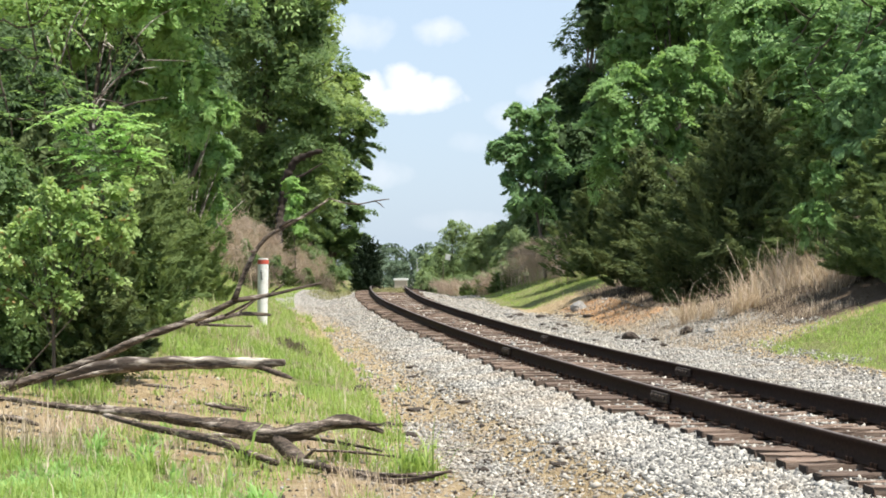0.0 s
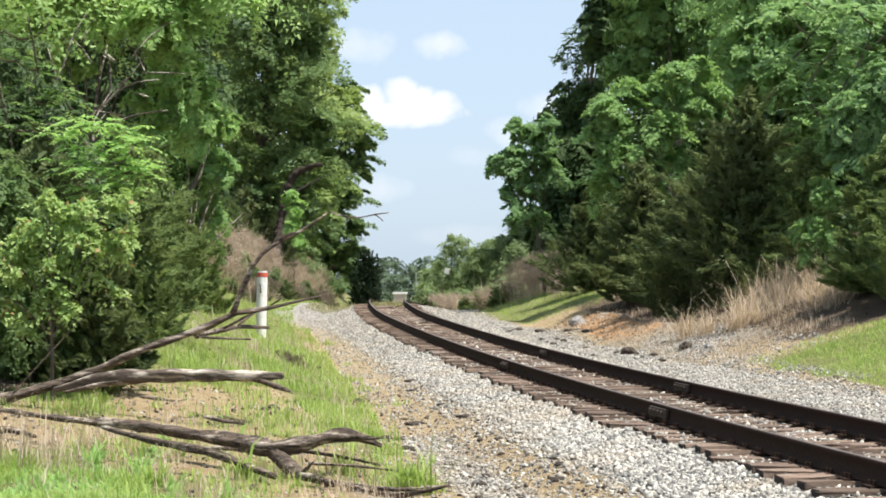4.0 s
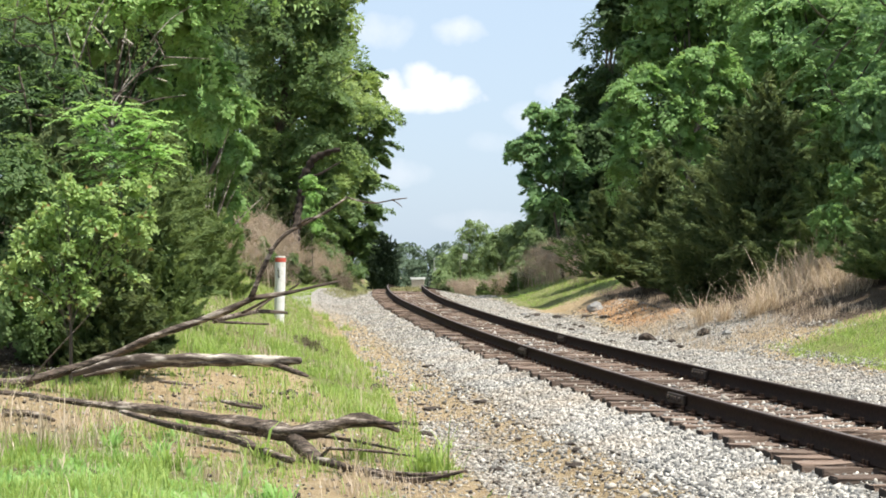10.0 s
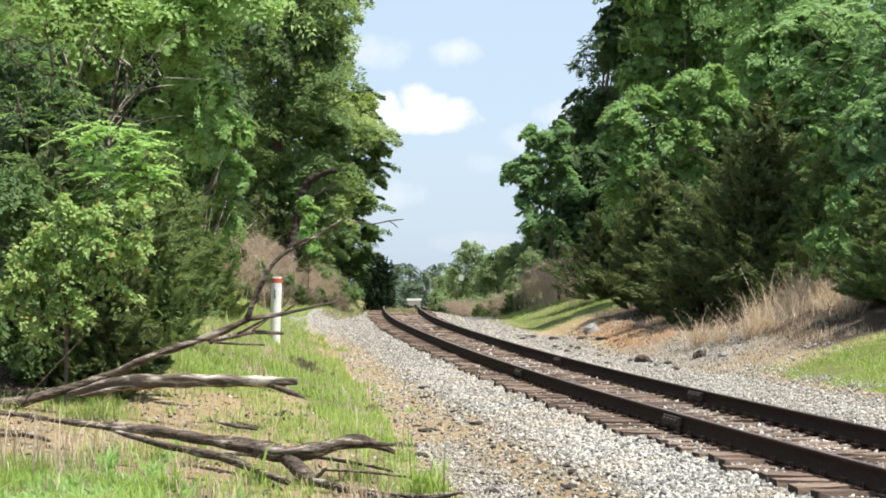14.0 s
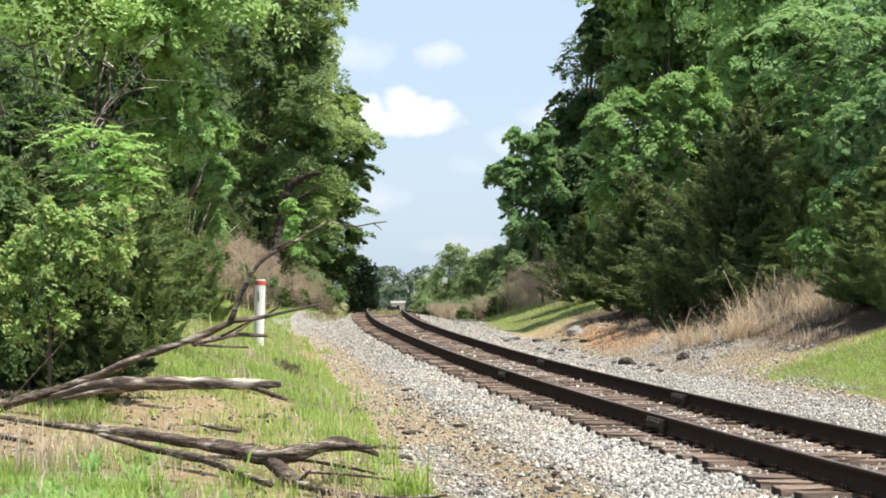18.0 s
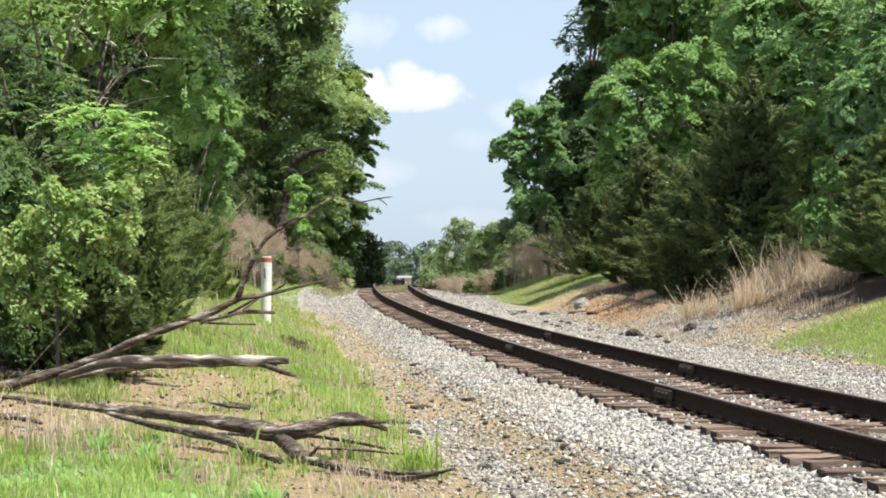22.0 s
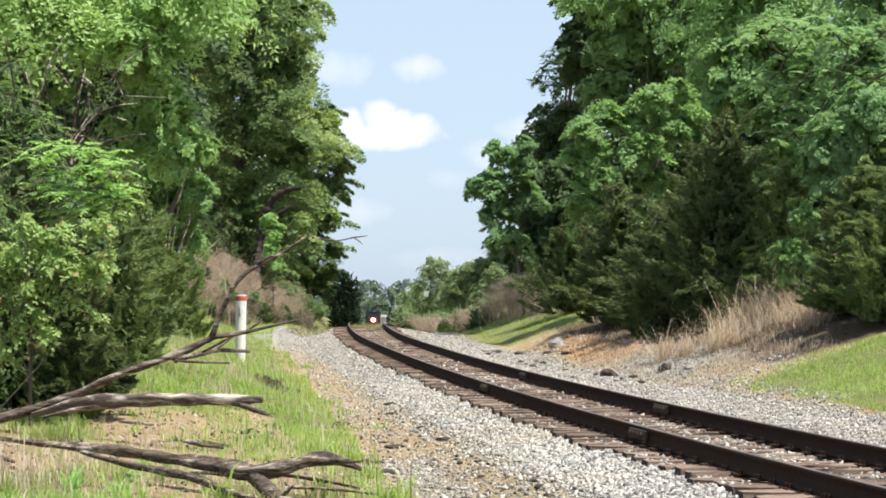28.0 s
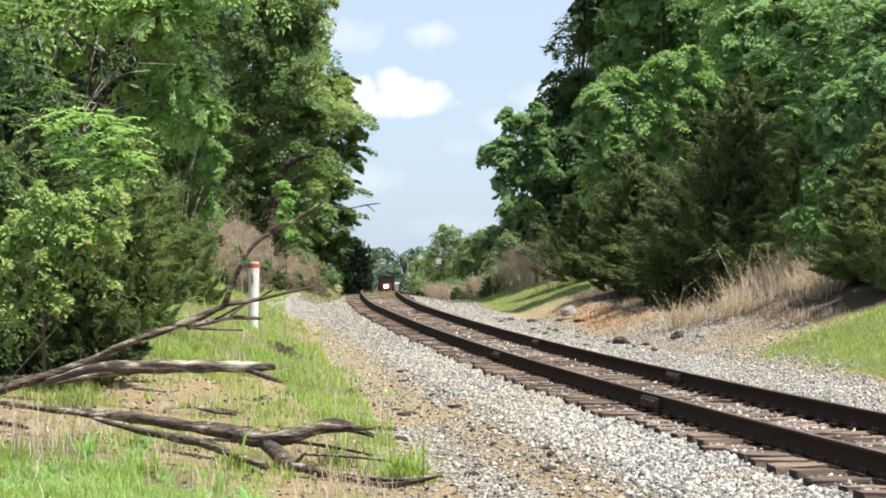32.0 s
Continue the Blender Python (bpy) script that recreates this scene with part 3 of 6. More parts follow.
def frond_tree(label, base, tips, each, length, material, seed, name, trunk_r=0.05, pairs=8, category="tree"):
    """A sumac-like tree: crooked stems, each ending in a whorl of long feathered leaves."""
    rng = np.random.default_rng(seed)
    base = Vector((base[0], base[1], ground_z(base[0], base[1]) - 0.05))
    tree = tagged(new(name), label, category)
    tree.location = base
    local = [Vector(t[:3]) - base for t in tips]
    mid_ = sum(local, Vector()) / len(local)
    fork = mid_ * 0.4
    part("trunk", tube_mesh("trunk", [(0, 0, -0.1), fork * 0.5 + Vector((0.1, 0, 0)), fork], [trunk_r, trunk_r * 0.85, trunk_r * 0.7], BARK, 8, 0.1, seed), None, tree)
    roots, ways = [], []
    joined = [fork]
    for j, t in enumerate(sorted(local, key=lambda v: (v - fork).length)):
        near_ = min(joined, key=lambda v: (v - t).length + 0.25 * (v - fork).length)
        joined.append(t)
        part("limb", tube_mesh("limb", [near_, near_.lerp(t, 0.5) + Vector((0, 0, -0.08)), t], [trunk_r * 0.34, trunk_r * 0.26, trunk_r * 0.16], BARK, 5, 0.1, seed + j), None, tree)
        turn = rng.uniform(0, 6.28)
        for k in range(each):
            a = turn + 6.283 * k / each + rng.normal(0, 0.25)
            roots.append(t + Vector(rng.normal(0, 0.12, 3)) * length)
            ways.append((math.cos(a), math.sin(a), rng.uniform(0.0, 0.75)))
    part("crown", frond_mesh("crown", np.array([tuple(r) for r in roots]), np.array(ways), length, pairs, material, rng), None, tree)
    return tree


# ---- ground ----
ys = np.concatenate([np.linspace(-160, 6, 30), np.linspace(6.5, 60, 150), np.linspace(61, 140, 100), np.linspace(143, 460, 90), np.linspace(480, 3200, 34)])
half = np.concatenate([np.array((0, 0.4, 0.8, 1.18, 1.3, 1.5)), np.linspace(1.8, 12, 52), np.linspace(12.6, 45, 34), np.linspace(50, 260, 20), np.linspace(300, 2600, 12)])
os_ = np.concatenate([-half[:0:-1], half])
gv = np.empty((len(ys), len(os_), 3))
masks = {k: np.zeros((len(ys), len(os_))) for k in ("gravel", "turf", "clay", "litter")}
for i, y in enumerate(ys):
    c0, z0 = centre(y), rail_height(y)
    for j, o in enumerate(os_):
        gv[i, j] = (c0 + o, y, z0 + section(o, y))
        a = abs(o)
        # right bank: litter reaches out to darken the shaded foot of the cedars
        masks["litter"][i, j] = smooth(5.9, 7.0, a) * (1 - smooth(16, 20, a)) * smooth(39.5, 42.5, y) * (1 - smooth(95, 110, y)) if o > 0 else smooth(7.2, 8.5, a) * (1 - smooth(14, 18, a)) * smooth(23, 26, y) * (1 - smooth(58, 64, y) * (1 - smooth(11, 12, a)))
        if o < 0:
            near, edge = 1 - smooth(22, 27, y), 2.2 + 0.4 * smooth(55, 75, y)
            pale = near * smooth(2.8, 3.05, a) * (1 - smooth(3.5, 3.8, a))
            masks["gravel"][i, j] = 1 - smooth(edge - 0.2, edge + 0.35, a) * (1 - (0.28 + 0.4 * smooth(50, 72, y)) * (1 - near) * (1 - smooth(3.5 + 0.9 * smooth(55, 75, y), 4.3 + 1.2 * smooth(55, 75, y), a))) + 0.55 * pale
            masks["turf"][i, j] = (1 - (1 - smooth(20, 23, y)) * (1 - smooth(5.2, 6.6, a))) * (1 - bare_sand(c0 + o, y)) * smooth(3.5, 4.3 + 0.5 * smooth(55, 75, y), a) * ramp_up(y, ((12, 0.9), (18, 0.8), (21, 0.3), (25, 0.35), (28, 0.85), (40, 1))) if a < 7.2 else (0.85 if (y < 21 and a < 14) or (y > 62 and a < 11.5) else 0.3)
        else:
            edge = ramp_up(y, ((20, 5.0), (38, 5.0), (46, 4.6), (62, 4.2), (80, 3.6), (100, 3.0)))
            masks["gravel"][i, j] = 1 - smooth(edge - 0.5, edge + 0.5, a) + (0.6 - 0.3 * smooth(50, 55, y)) * smooth(edge - 0.5, edge + 0.5, a) * (1 - smooth(6.4, 8.0, a)) * smooth(42, 46, y)
            green = (1 - smooth(38.5, 42, y)) * smooth(4.9, 5.6, a) * (1 - smooth(11, 13, a)) + smooth(67, 74, y) * smooth(edge - 0.3, edge + 0.7, a) * (1 - smooth(9, 11, a)) + smooth(18, 22, a)
            masks["turf"][i, j] = min(1, green)
            masks["clay"][i, j] = smooth(50, 56, y) * (1 - smooth(63, 68, y)) * smooth(4.7, 5.4, a)
nj = len(os_)
idx = np.arange(len(ys) * nj).reshape(len(ys), nj)
quads = np.stack([idx[:-1, :-1], idx[:-1, 1:], idx[1:, 1:], idx[1:, :-1]], -1).reshape(-1, 4)
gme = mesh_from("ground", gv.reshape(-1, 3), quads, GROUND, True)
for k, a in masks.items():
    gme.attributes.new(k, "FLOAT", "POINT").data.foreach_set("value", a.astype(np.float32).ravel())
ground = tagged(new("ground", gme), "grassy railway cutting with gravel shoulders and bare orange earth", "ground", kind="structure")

# ---- railway track ----
track = tagged(new("railway_track"), "single railway track with dark rusty rails on weathered wooden ties", "railway track")


def along(y):
    """Place and way of the track's middle at the distance y."""
    e = 0.25
    p = Vector((centre(y), y, rail_height(y)))
    d = Vector((centre(y + e) - centre(y - e), 2 * e, rail_height(y + e) - rail_height(y - e))).normalized()
    return p, d


def rail_mesh(o):
    prof = ((-0.07, -0.19), (-0.07, -0.176), (-0.012, -0.158), (-0.009, -0.045), (-0.034, -0.034), (-0.036, -0.008), (-0.028, 0.0),
            (0.028, 0.0), (0.036, -0.008), (0.034, -0.034), (0.009, -0.045), (0.012, -0.158), (0.07, -0.176), (0.07, -0.19))
    stations = list(np.arange(-30, 100, 0.8)) + list(np.arange(100, 640, 6.0))
    verts, faces = [], []
    k = len(prof)
    for y in stations:
        p, d = along(float(y))
        r = Vector((d.y, -d.x, 0)).normalized()
        for a, b in prof:
            verts.append(tuple(p + r * (o + a) + Vector((0, 0, b))))
    for i in range(len(stations) - 1):
        for j in range(k):
            j2 = (j + 1) % k
            faces.append((i * k + j, i * k + j2, (i + 1) * k + j2, (i + 1) * k + j))
    me = mesh_from("rail", np.array(verts), faces)
    me.materials.append(RAIL)
    me.materials.append(RAIL_TOP)
    mi = np.zeros(len(faces), np.int32)
    mi[6::k] = 1
    me.polygons.foreach_set("material_index", mi)
    return me


for o in (-0.7525, 0.7525):
    part("rail", rail_mesh(o), None, track, "dark rusty steel rail with a worn bright running face")


def tie_mesh(seed):
    rng = np.random.default_rng(seed)
    bm = box_bm(2.6, 0.23, 0.18, (0, 0, -0.09), 0.012)
    bmesh.ops.subdivide_edges(bm, edges=[e for e in bm.edges if e.calc_length() > 1], cuts=9)
    for v in bm.verts:
        v.co.z += rng.normal(0, 0.006)
        v.co.y += rng.normal(0, 0.006)
    me = bpy.data.meshes.new("tie")
    bm.to_mesh(me)
    bm.free()
    me.materials.append(TIE)
    me.materials.append(TIE_END)
    for f in me.polygons:
        f.material_index = 1 if abs(f.normal.x) > 0.7 and abs(f.center.x) > 1.2 else 0
    return me


TIES = [tie_mesh(100 + i) for i in range(6)]
plate_me = bpy.data.meshes.new("tie_plate")
bm = box_bm(0.3, 0.18, 0.02, (0, 0, 0.01), 0.004)
for sx in (-1, 1):
    box_bm(0.03, 0.03, 0.05, (sx * 0.1, 0.05, 0.035), 0, bm)
    box_bm(0.03, 0.03, 0.05, (sx * 0.1, -0.05, 0.035), 0, bm)
bm.to_mesh(plate_me)
bm.free()
plate_me.materials.append(RAIL)
rng = random.Random(5)
y, count = 4.0, 0
tie_rows = []
while y < 104:
    p, d = along(y)
    yaw = -math.degrees(math.atan2(d.x, d.y))
    tie_rows.append((y, p, yaw))
    y += 0.52 * d.y + rng.uniform(-0.08, 0.08)
for i, (y, p, yaw) in enumerate(tie_rows):
    o = rng.uniform(-0.13, 0.1)
    t = pose(p.x + o, p.y, p.z - 0.2 + rng.uniform(-0.022, 0.008), rng.uniform(-3, 3), 0, yaw + rng.uniform(-1.2, 1.2))
    part("tie", TIES[rng.randrange(6)], None, track, m=t)
    if 9 < y < 48:
        for s in (-0.7525, 0.7525):
            part("tie_plate", plate_me, None, track, m=pose(p.x + s, p.y, p.z - 0.208, 0, 0, yaw))


# joint bars that clamp the rail ends
for o, y in ((-0.7525, 22.75), (0.7525, 27.6), (-0.7525, 34.65), (0.7525, 39.5)):
    p, d = along(y)
    yaw = -math.degrees(math.atan2(d.x, d.y))
    bm = bmesh.new()
    for s in (-1, 1):
        box_bm(0.05, 0.8, 0.115, (s * 0.038, 0, -0.095), 0.012, bm)
    r = Vector((d.y, -d.x, 0)).normalized()
    bar = part("joint_bar", bm, JOINT, track, "bolted steel joint bar", m=Matrix.Translation(p + r * o) @ pose(0, 0, 0, 0, 0, yaw))
    for s in (-1, 1):
        for k in range(4):
            part("bolt", box_bm(0.04, 0.055, 0.055, (s * 0.078, -0.27 + 0.18 * k, -0.09), 0.012), JOINT, bar)

# ---- ballast ----


def stone_field(name, label, spans, seed, size, category="ballast", material=STONE, sink=0.3):
    """Broken stones strewn over stretches: y from, y to, o from, o to, stones to the square metre."""
    rng = np.random.default_rng(seed)
    octa = np.array([(1, 0, 0), (-1, 0, 0), (0, 1, 0), (0, -1, 0), (0, 0, 1), (0, 0, -1)], float)
    tri = np.array([(0, 2, 4), (2, 1, 4), (1, 3, 4), (3, 0, 4), (2, 0, 5), (1, 2, 5), (3, 1, 5), (0, 3, 5)])
    kinds = [(octa * rng.uniform(0.7, 1.45, (6, 1)) + rng.normal(0, 0.3, (6, 3))) * rng.uniform(0.7, 1.25, 3) @ np.array(Euler(rng.uniform(0, 3, 3)).to_matrix()) for _ in range(60)]
    spots = []
    for y0, y1, o0, o1, dens in spans:
        n = int((y1 - y0) * abs(o1 - o0) * dens)
        yy, oo = rng.uniform(y0, y1, n), rng.uniform(o0, o1, n)
        spots += [(centre(a) + b, a, rail_height(a) + section(b, a)) for a, b in zip(yy, oo)]
    spots = np.array(spots)
    n = len(spots)
    s = size * rng.lognormal(0, 0.32, n)
    ang = rng.uniform(0, 6.283, n)
    kv = np.array(kinds)[rng.integers(0, 60, n)] * s[:, None, None]
    ca, sa = np.cos(ang)[:, None], np.sin(ang)[:, None]
    v = np.stack([kv[..., 0] * ca - kv[..., 1] * sa, kv[..., 0] * sa + kv[..., 1] * ca, kv[..., 2] * 0.8], -1)
    v += spots[:, None] + np.array((0, 0, 1)) * (s * sink)[:, None, None]
    f = (tri[None] + (np.arange(n) * 6)[:, None, None]).reshape(-1, 3)
    ob = new(name, mesh_from(name, v.reshape(-1, 3), f, material))
    return tagged(ob, label, category, kind="stuff")


stone_field("ballast_shoulder", "pale grey crushed stone shoulder beside the ties", ((12.5, 26, -2.2, -1.34, 1700), (12.5, 26, -2.5, -2.2, 480), (12.5, 26, -2.9, -2.5, 160), (26, 42, -2.3, -1.36, 850), (26, 42, -2.7, -2.3, 190), (26, 42, -3.5, -2.7, 60), (42, 60, -2.5, -1.4, 300), (42, 60, -3.3, -2.5, 90), (60, 95, -2.8, -1.4, 130), (60, 95, -3.6, -2.8, 50)), 1, 0.0165)
stone_field("ballast_verge", "pale grey crushed stone beyond the far rail", ((20, 34, 1.3, 5.2, 320), (34, 46, 1.3, 5.6, 230), (46, 66, 1.3, 4.8, 150), (46, 64, 4.8, 6.6, 50), (66, 100, 1.3, 4.2, 70)), 2, 0.018)
stone_field("ballast_between", "grey crushed stone lying between the wooden ties", ((12.5, 46, -0.66, 0.66, 260), (12.5, 46, -1.24, -0.85, 150), (12.5, 46, 0.85, 1.25, 260), (46, 86, -0.66, 0.66, 170), (12.5, 46, -1.36, -1.1, 240)), 3, 0.016, sink=0.7)
stone_field("path_pebbles", "scattered pebbles on the sandy track side path", ((12.5, 26, -3.6, -2.9, 420), (12.5, 26, -4.8, -2.2, 60), (26, 40, -4.2, -2.3, 42), (40, 54, 4.4, 7.0, 140), (54, 66, 4.2, 5.2, 40), (17, 28, -10.0, -3.6, 30)), 4, 0.016)
stone_field("soil_crumbs", "brown crumbs of soil and bark on bare ground", ((17, 34, -10.0, -2.2, 18), (42, 66, 4.4, 8.5, 22)), 5, 0.018, "soil", ROCK_DARK)

# ---- grass ----


def blades(spots, height, width, rng, droop=1.0):
    """Bent blades rooted at spots."""
    n = len(spots)
    h = height * rng.lognormal(0, 0.35, n)
    ang = rng.uniform(0, 6.283, n)
    d = np.stack([np.cos(ang), np.sin(ang), np.zeros(n)], 1)
    w = np.stack([-np.sin(ang), np.cos(ang), np.zeros(n)], 1) * (width * rng.uniform(0.6, 1.4, n))[:, None]
    up = np.array((0, 0, 1.0))
    b = rng.uniform(0.1, 1, n)[:, None] * droop
    v = np.empty((n, 5, 3))
    v[:, 0], v[:, 1] = spots - w, spots + w
    midp = spots + up * (h * 0.6)[:, None] + d * b * h[:, None] * 0.35
    v[:, 2], v[:, 3] = midp + w * 0.7, midp - w * 0.7
    v[:, 4] = spots + up * h[:, None] * (1 - 0.25 * b) + d * b * h[:, None]
    i = np.arange(n)[:, None] * 5
    return v.reshape(-1, 3), np.concatenate([i + (0, 1, 2), i + (0, 2, 3), i + (3, 2, 4)])


def grass_field(name, label, spans, seed, height, width, material, patch=1.2, need=0.45, category="grass"):
    rng = np.random.default_rng(seed)
    spots = []
    for y0, y1, o0, o1, dens in spans:
        n = int((y1 - y0) * abs(o1 - o0) * dens)
        for a, b in zip(rng.uniform(y0, y1, n), rng.uniform(o0, o1, n)):
            k = 0.5 + 0.5 * noise.noise((b * patch, a * patch * 0.6, seed * 1.7))
            if k > need * rng.uniform(0.75, 1.25) and rng.uniform(0, 1) > 0.85 * bare_sand(centre(a) + b, a):
                spots.append((centre(a) + b, a, rail_height(a) + section(b, a) - 0.01))
    v, f = blades(np.array(spots), height, width, rng)
    return tagged(new(name, mesh_from(name, v, f, material)), label, category, kind="stuff")


grass_field("bank_grass", "bright green grass on the bank by the marker post", ((23.5, 27, -8.2, -4.0, 700), (27, 34, -8.2, -3.7, 900), (34, 44, -8.4, -3.5, 380), (44, 60, -7.2, -3.4, 300), (60, 140, -8.0, -3.8, 190)), 11, 0.14, 0.0055, GRASS_GREEN, 1.3, 0.47)
grass_field("near_grass", "lush green grass and clover over sandy soil", ((15.0, 17.5, -11, -6.0, 2300), (17.5, 19.2, -11, -6.7, 2100), (19.2, 21.0, -11, -7.5, 1700), (15, 19, -6.2, -4.6, 260), (19, 23.5, -11.0, -3.7, 330), (23.5, 27, -10.0, -3.7, 420)), 12, 0.12, 0.0055, GRASS_GREEN, 1.1, 0.5)
grass_field("clover", "lush broad-leaved clover in the near grass", ((15, 18.0, -11, -6.0, 900), (18, 19.8, -11, -7.0, 800)), 16, 0.07, 0.017, LEAF_BRIGHT, 0.8, 0.42)
grass_field("far_bank_grass", "green grass patch on the bank across the rails", ((22, 41, 5.2, 10.5, 460), (69, 104, 4.6, 9, 110)), 13, 0.085, 0.006, GRASS_GREEN, 0.8, 0.45)
GRASS_DRYISH = leaf_material("grass_yellowing", (0.16, 0.17, 0.07), (0.24, 0.24, 0.11), (0.34, 0.32, 0.18), 0.4)
grass_field("crest_grass", "thin grass between the rails on the rise", ((80, 92, -0.66, 0.66, 520), (78, 95, -3.4, -1.6, 60)), 15, 0.13, 0.012, GRASS_DRYISH, 0.8, 0.42)
grass_field("dry_verge_grass", "thin straw-coloured grass among the green", ((15, 18, -10.5, -3.8, 70), (18, 23.5, -11, -4.2, 170), (24, 34, -8, -3.8, 120), (34, 60, -7.5, -3.6, 90), (42, 56, 4.6, 8.0, 170), (56, 70, 5.0, 8.0, 60)), 14, 0.16, 0.004, GRASS_DRY, 1.4, 0.47)


def tuft(label, x, y, n, spread, height, material, seed, width=0.006, droop=0.6, name="grass_tuft", category="grass"):
    """One clump of stems."""
    rng = np.random.default_rng(seed)
    s = np.zeros((n, 3))
    s[:, :2] = rng.normal(0, spread, (n, 2))
    z0 = ground_z(x, y)
    s[:, 2] = [ground_z(x + a, y + b) - z0 - 0.02 for a, b in s[:, :2]]
    v, f = blades(s, height, width, rng, droop)
    ob = tagged(new(name, mesh_from(name, v, f, material)), label, category, kind="stuff")
    ob.location = (x, y, z0)
    return ob


# dry broom-sedge on the bank across the rails
for k, (x, y, n, sp, h, dr) in enumerate(((5.0, 49.0, 260, 0.13, 0.54, 1.2), (5.45, 48.2, 200, 0.1, 0.43, 1.1), (6.05, 47.2, 300, 0.13, 0.54, 1.3), (6.5, 47.6, 260, 0.12, 0.47, 1.1), 
                                          (7.6, 50.5, 380, 0.32, 0.54, 1.1), (8.2, 50.5, 420, 0.35, 0.65, 1.1), (8.75, 51.0, 380, 0.3, 0.65, 1.0), (7.7, 52.5, 340, 0.35, 0.58, 1.0), (8.5, 52.5, 340, 0.35, 0.58, 1.0), (8.0, 48.6, 200, 0.25, 0.36, 1.3), (7.0, 51.5, 300, 0.35, 0.50, 1.2), (8.9, 49.4, 220, 0.3, 0.43, 1.2), (8.15, 45.8, 220, 0.25, 0.45, 1.2),
                                          (8.35, 47.4, 280, 0.3, 0.5, 1.1), (8.7, 48.6, 260, 0.3, 0.5, 1.1), (8.9, 46.6, 240, 0.3, 0.45, 1.2), (7.7, 48.8, 260, 0.3, 0.5, 1.1), (8.6, 50.0, 260, 0.3, 0.6, 1.0))):
    tuft("clump of dry straw-coloured broom grass on the bank", x, y, int(n * 0.62), sp * 1.1, h * 1.3, GRASS_DRY, 40 + k, 0.0065, dr * 1.7, "broom_grass_clump")
for k, (x, y, n, sp, h) in enumerate(((-0.78, 19.3, 190, 0.11, 0.34), (-1.55, 20.5, 90, 0.1, 0.25), (-3.3, 19.0, 70, 0.06, 0.25), (-0.3, 15.9, 90, 0.2, 0.15), (7.9, 33, 90, 0.15, 0.3), (-2.9, 15.3, 60, 0.08, 0.2))):
    tuft("leafy green weed clump growing on gravel", x, y, n, sp, h, GRASS_GREEN, 60 + k, 0.009, 1.2, "weed_clump")
for k, (x, y, n, sp, h) in enumerate(((-4.6, 19.6, 30, 0.12, 0.55), (-4.9, 19.9, 34, 0.16, 0.6), (-5.15, 19.3, 30, 0.18, 0.5), (-4.4, 20.2, 22, 0.12, 0.45), (-5.5, 20.6, 36, 0.25, 0.5))):
    tuft("clump of long bleached dry grass stalks", x, y, n, sp, h, GRASS_DRY, 70 + k, 0.006, 0.9, "dry_grass_tuft")

rr = random.Random(17)
for k in range(26):
    y, o = rr.uniform(16.5, 22.5), rr.uniform(-9.5, -5.6)
    tuft("broad-leaved green weed in the near grass", centre(y) + o, y, rr.randrange(16, 34), 0.05, rr.uniform(0.1, 0.2), LEAF_BRIGHT if k % 3 else GRASS_GREEN, 900 + k, 0.02, 1.1, "weed_clump")
for k in range(16):
    y, o = rr.uniform(18, 24), rr.uniform(-9.5, -4.6)
    tuft("sparse dry grass stalks on sandy soil", centre(y) + o, y, rr.randrange(6, 16), 0.12, rr.uniform(0.25, 0.5), GRASS_DRY, 940 + k, 0.0045, 1.3, "dry_grass_tuft")

# ---- dead branches ----


def sink(pts, radii):
    """Keeps a lying branch on or above the ground."""
    return [(p[0], p[1], max(p[2], ground_z(p[0], p[1]) + r * 0.7)) for p, r in zip(pts, radii)]


def dead_limb(label, pts, radii, seed, forks=(), name="fallen_branch", wood=DEAD):
    pts = sink(pts, radii)
    ob = tagged(new(name), label, "branch")
    ob.location = pts[0]
    part("stem", tube_mesh("stem", pts, radii, wood, 15, 0.2, seed, pts[0]), None, ob)
    for j, (fp, fr) in enumerate(forks):
        fp = sink(fp, fr)
        part("fork", tube_mesh("fork", fp, fr, DEAD, 9, 0.22, seed + 7 * j + 1, pts[0]), None, ob)
    return ob


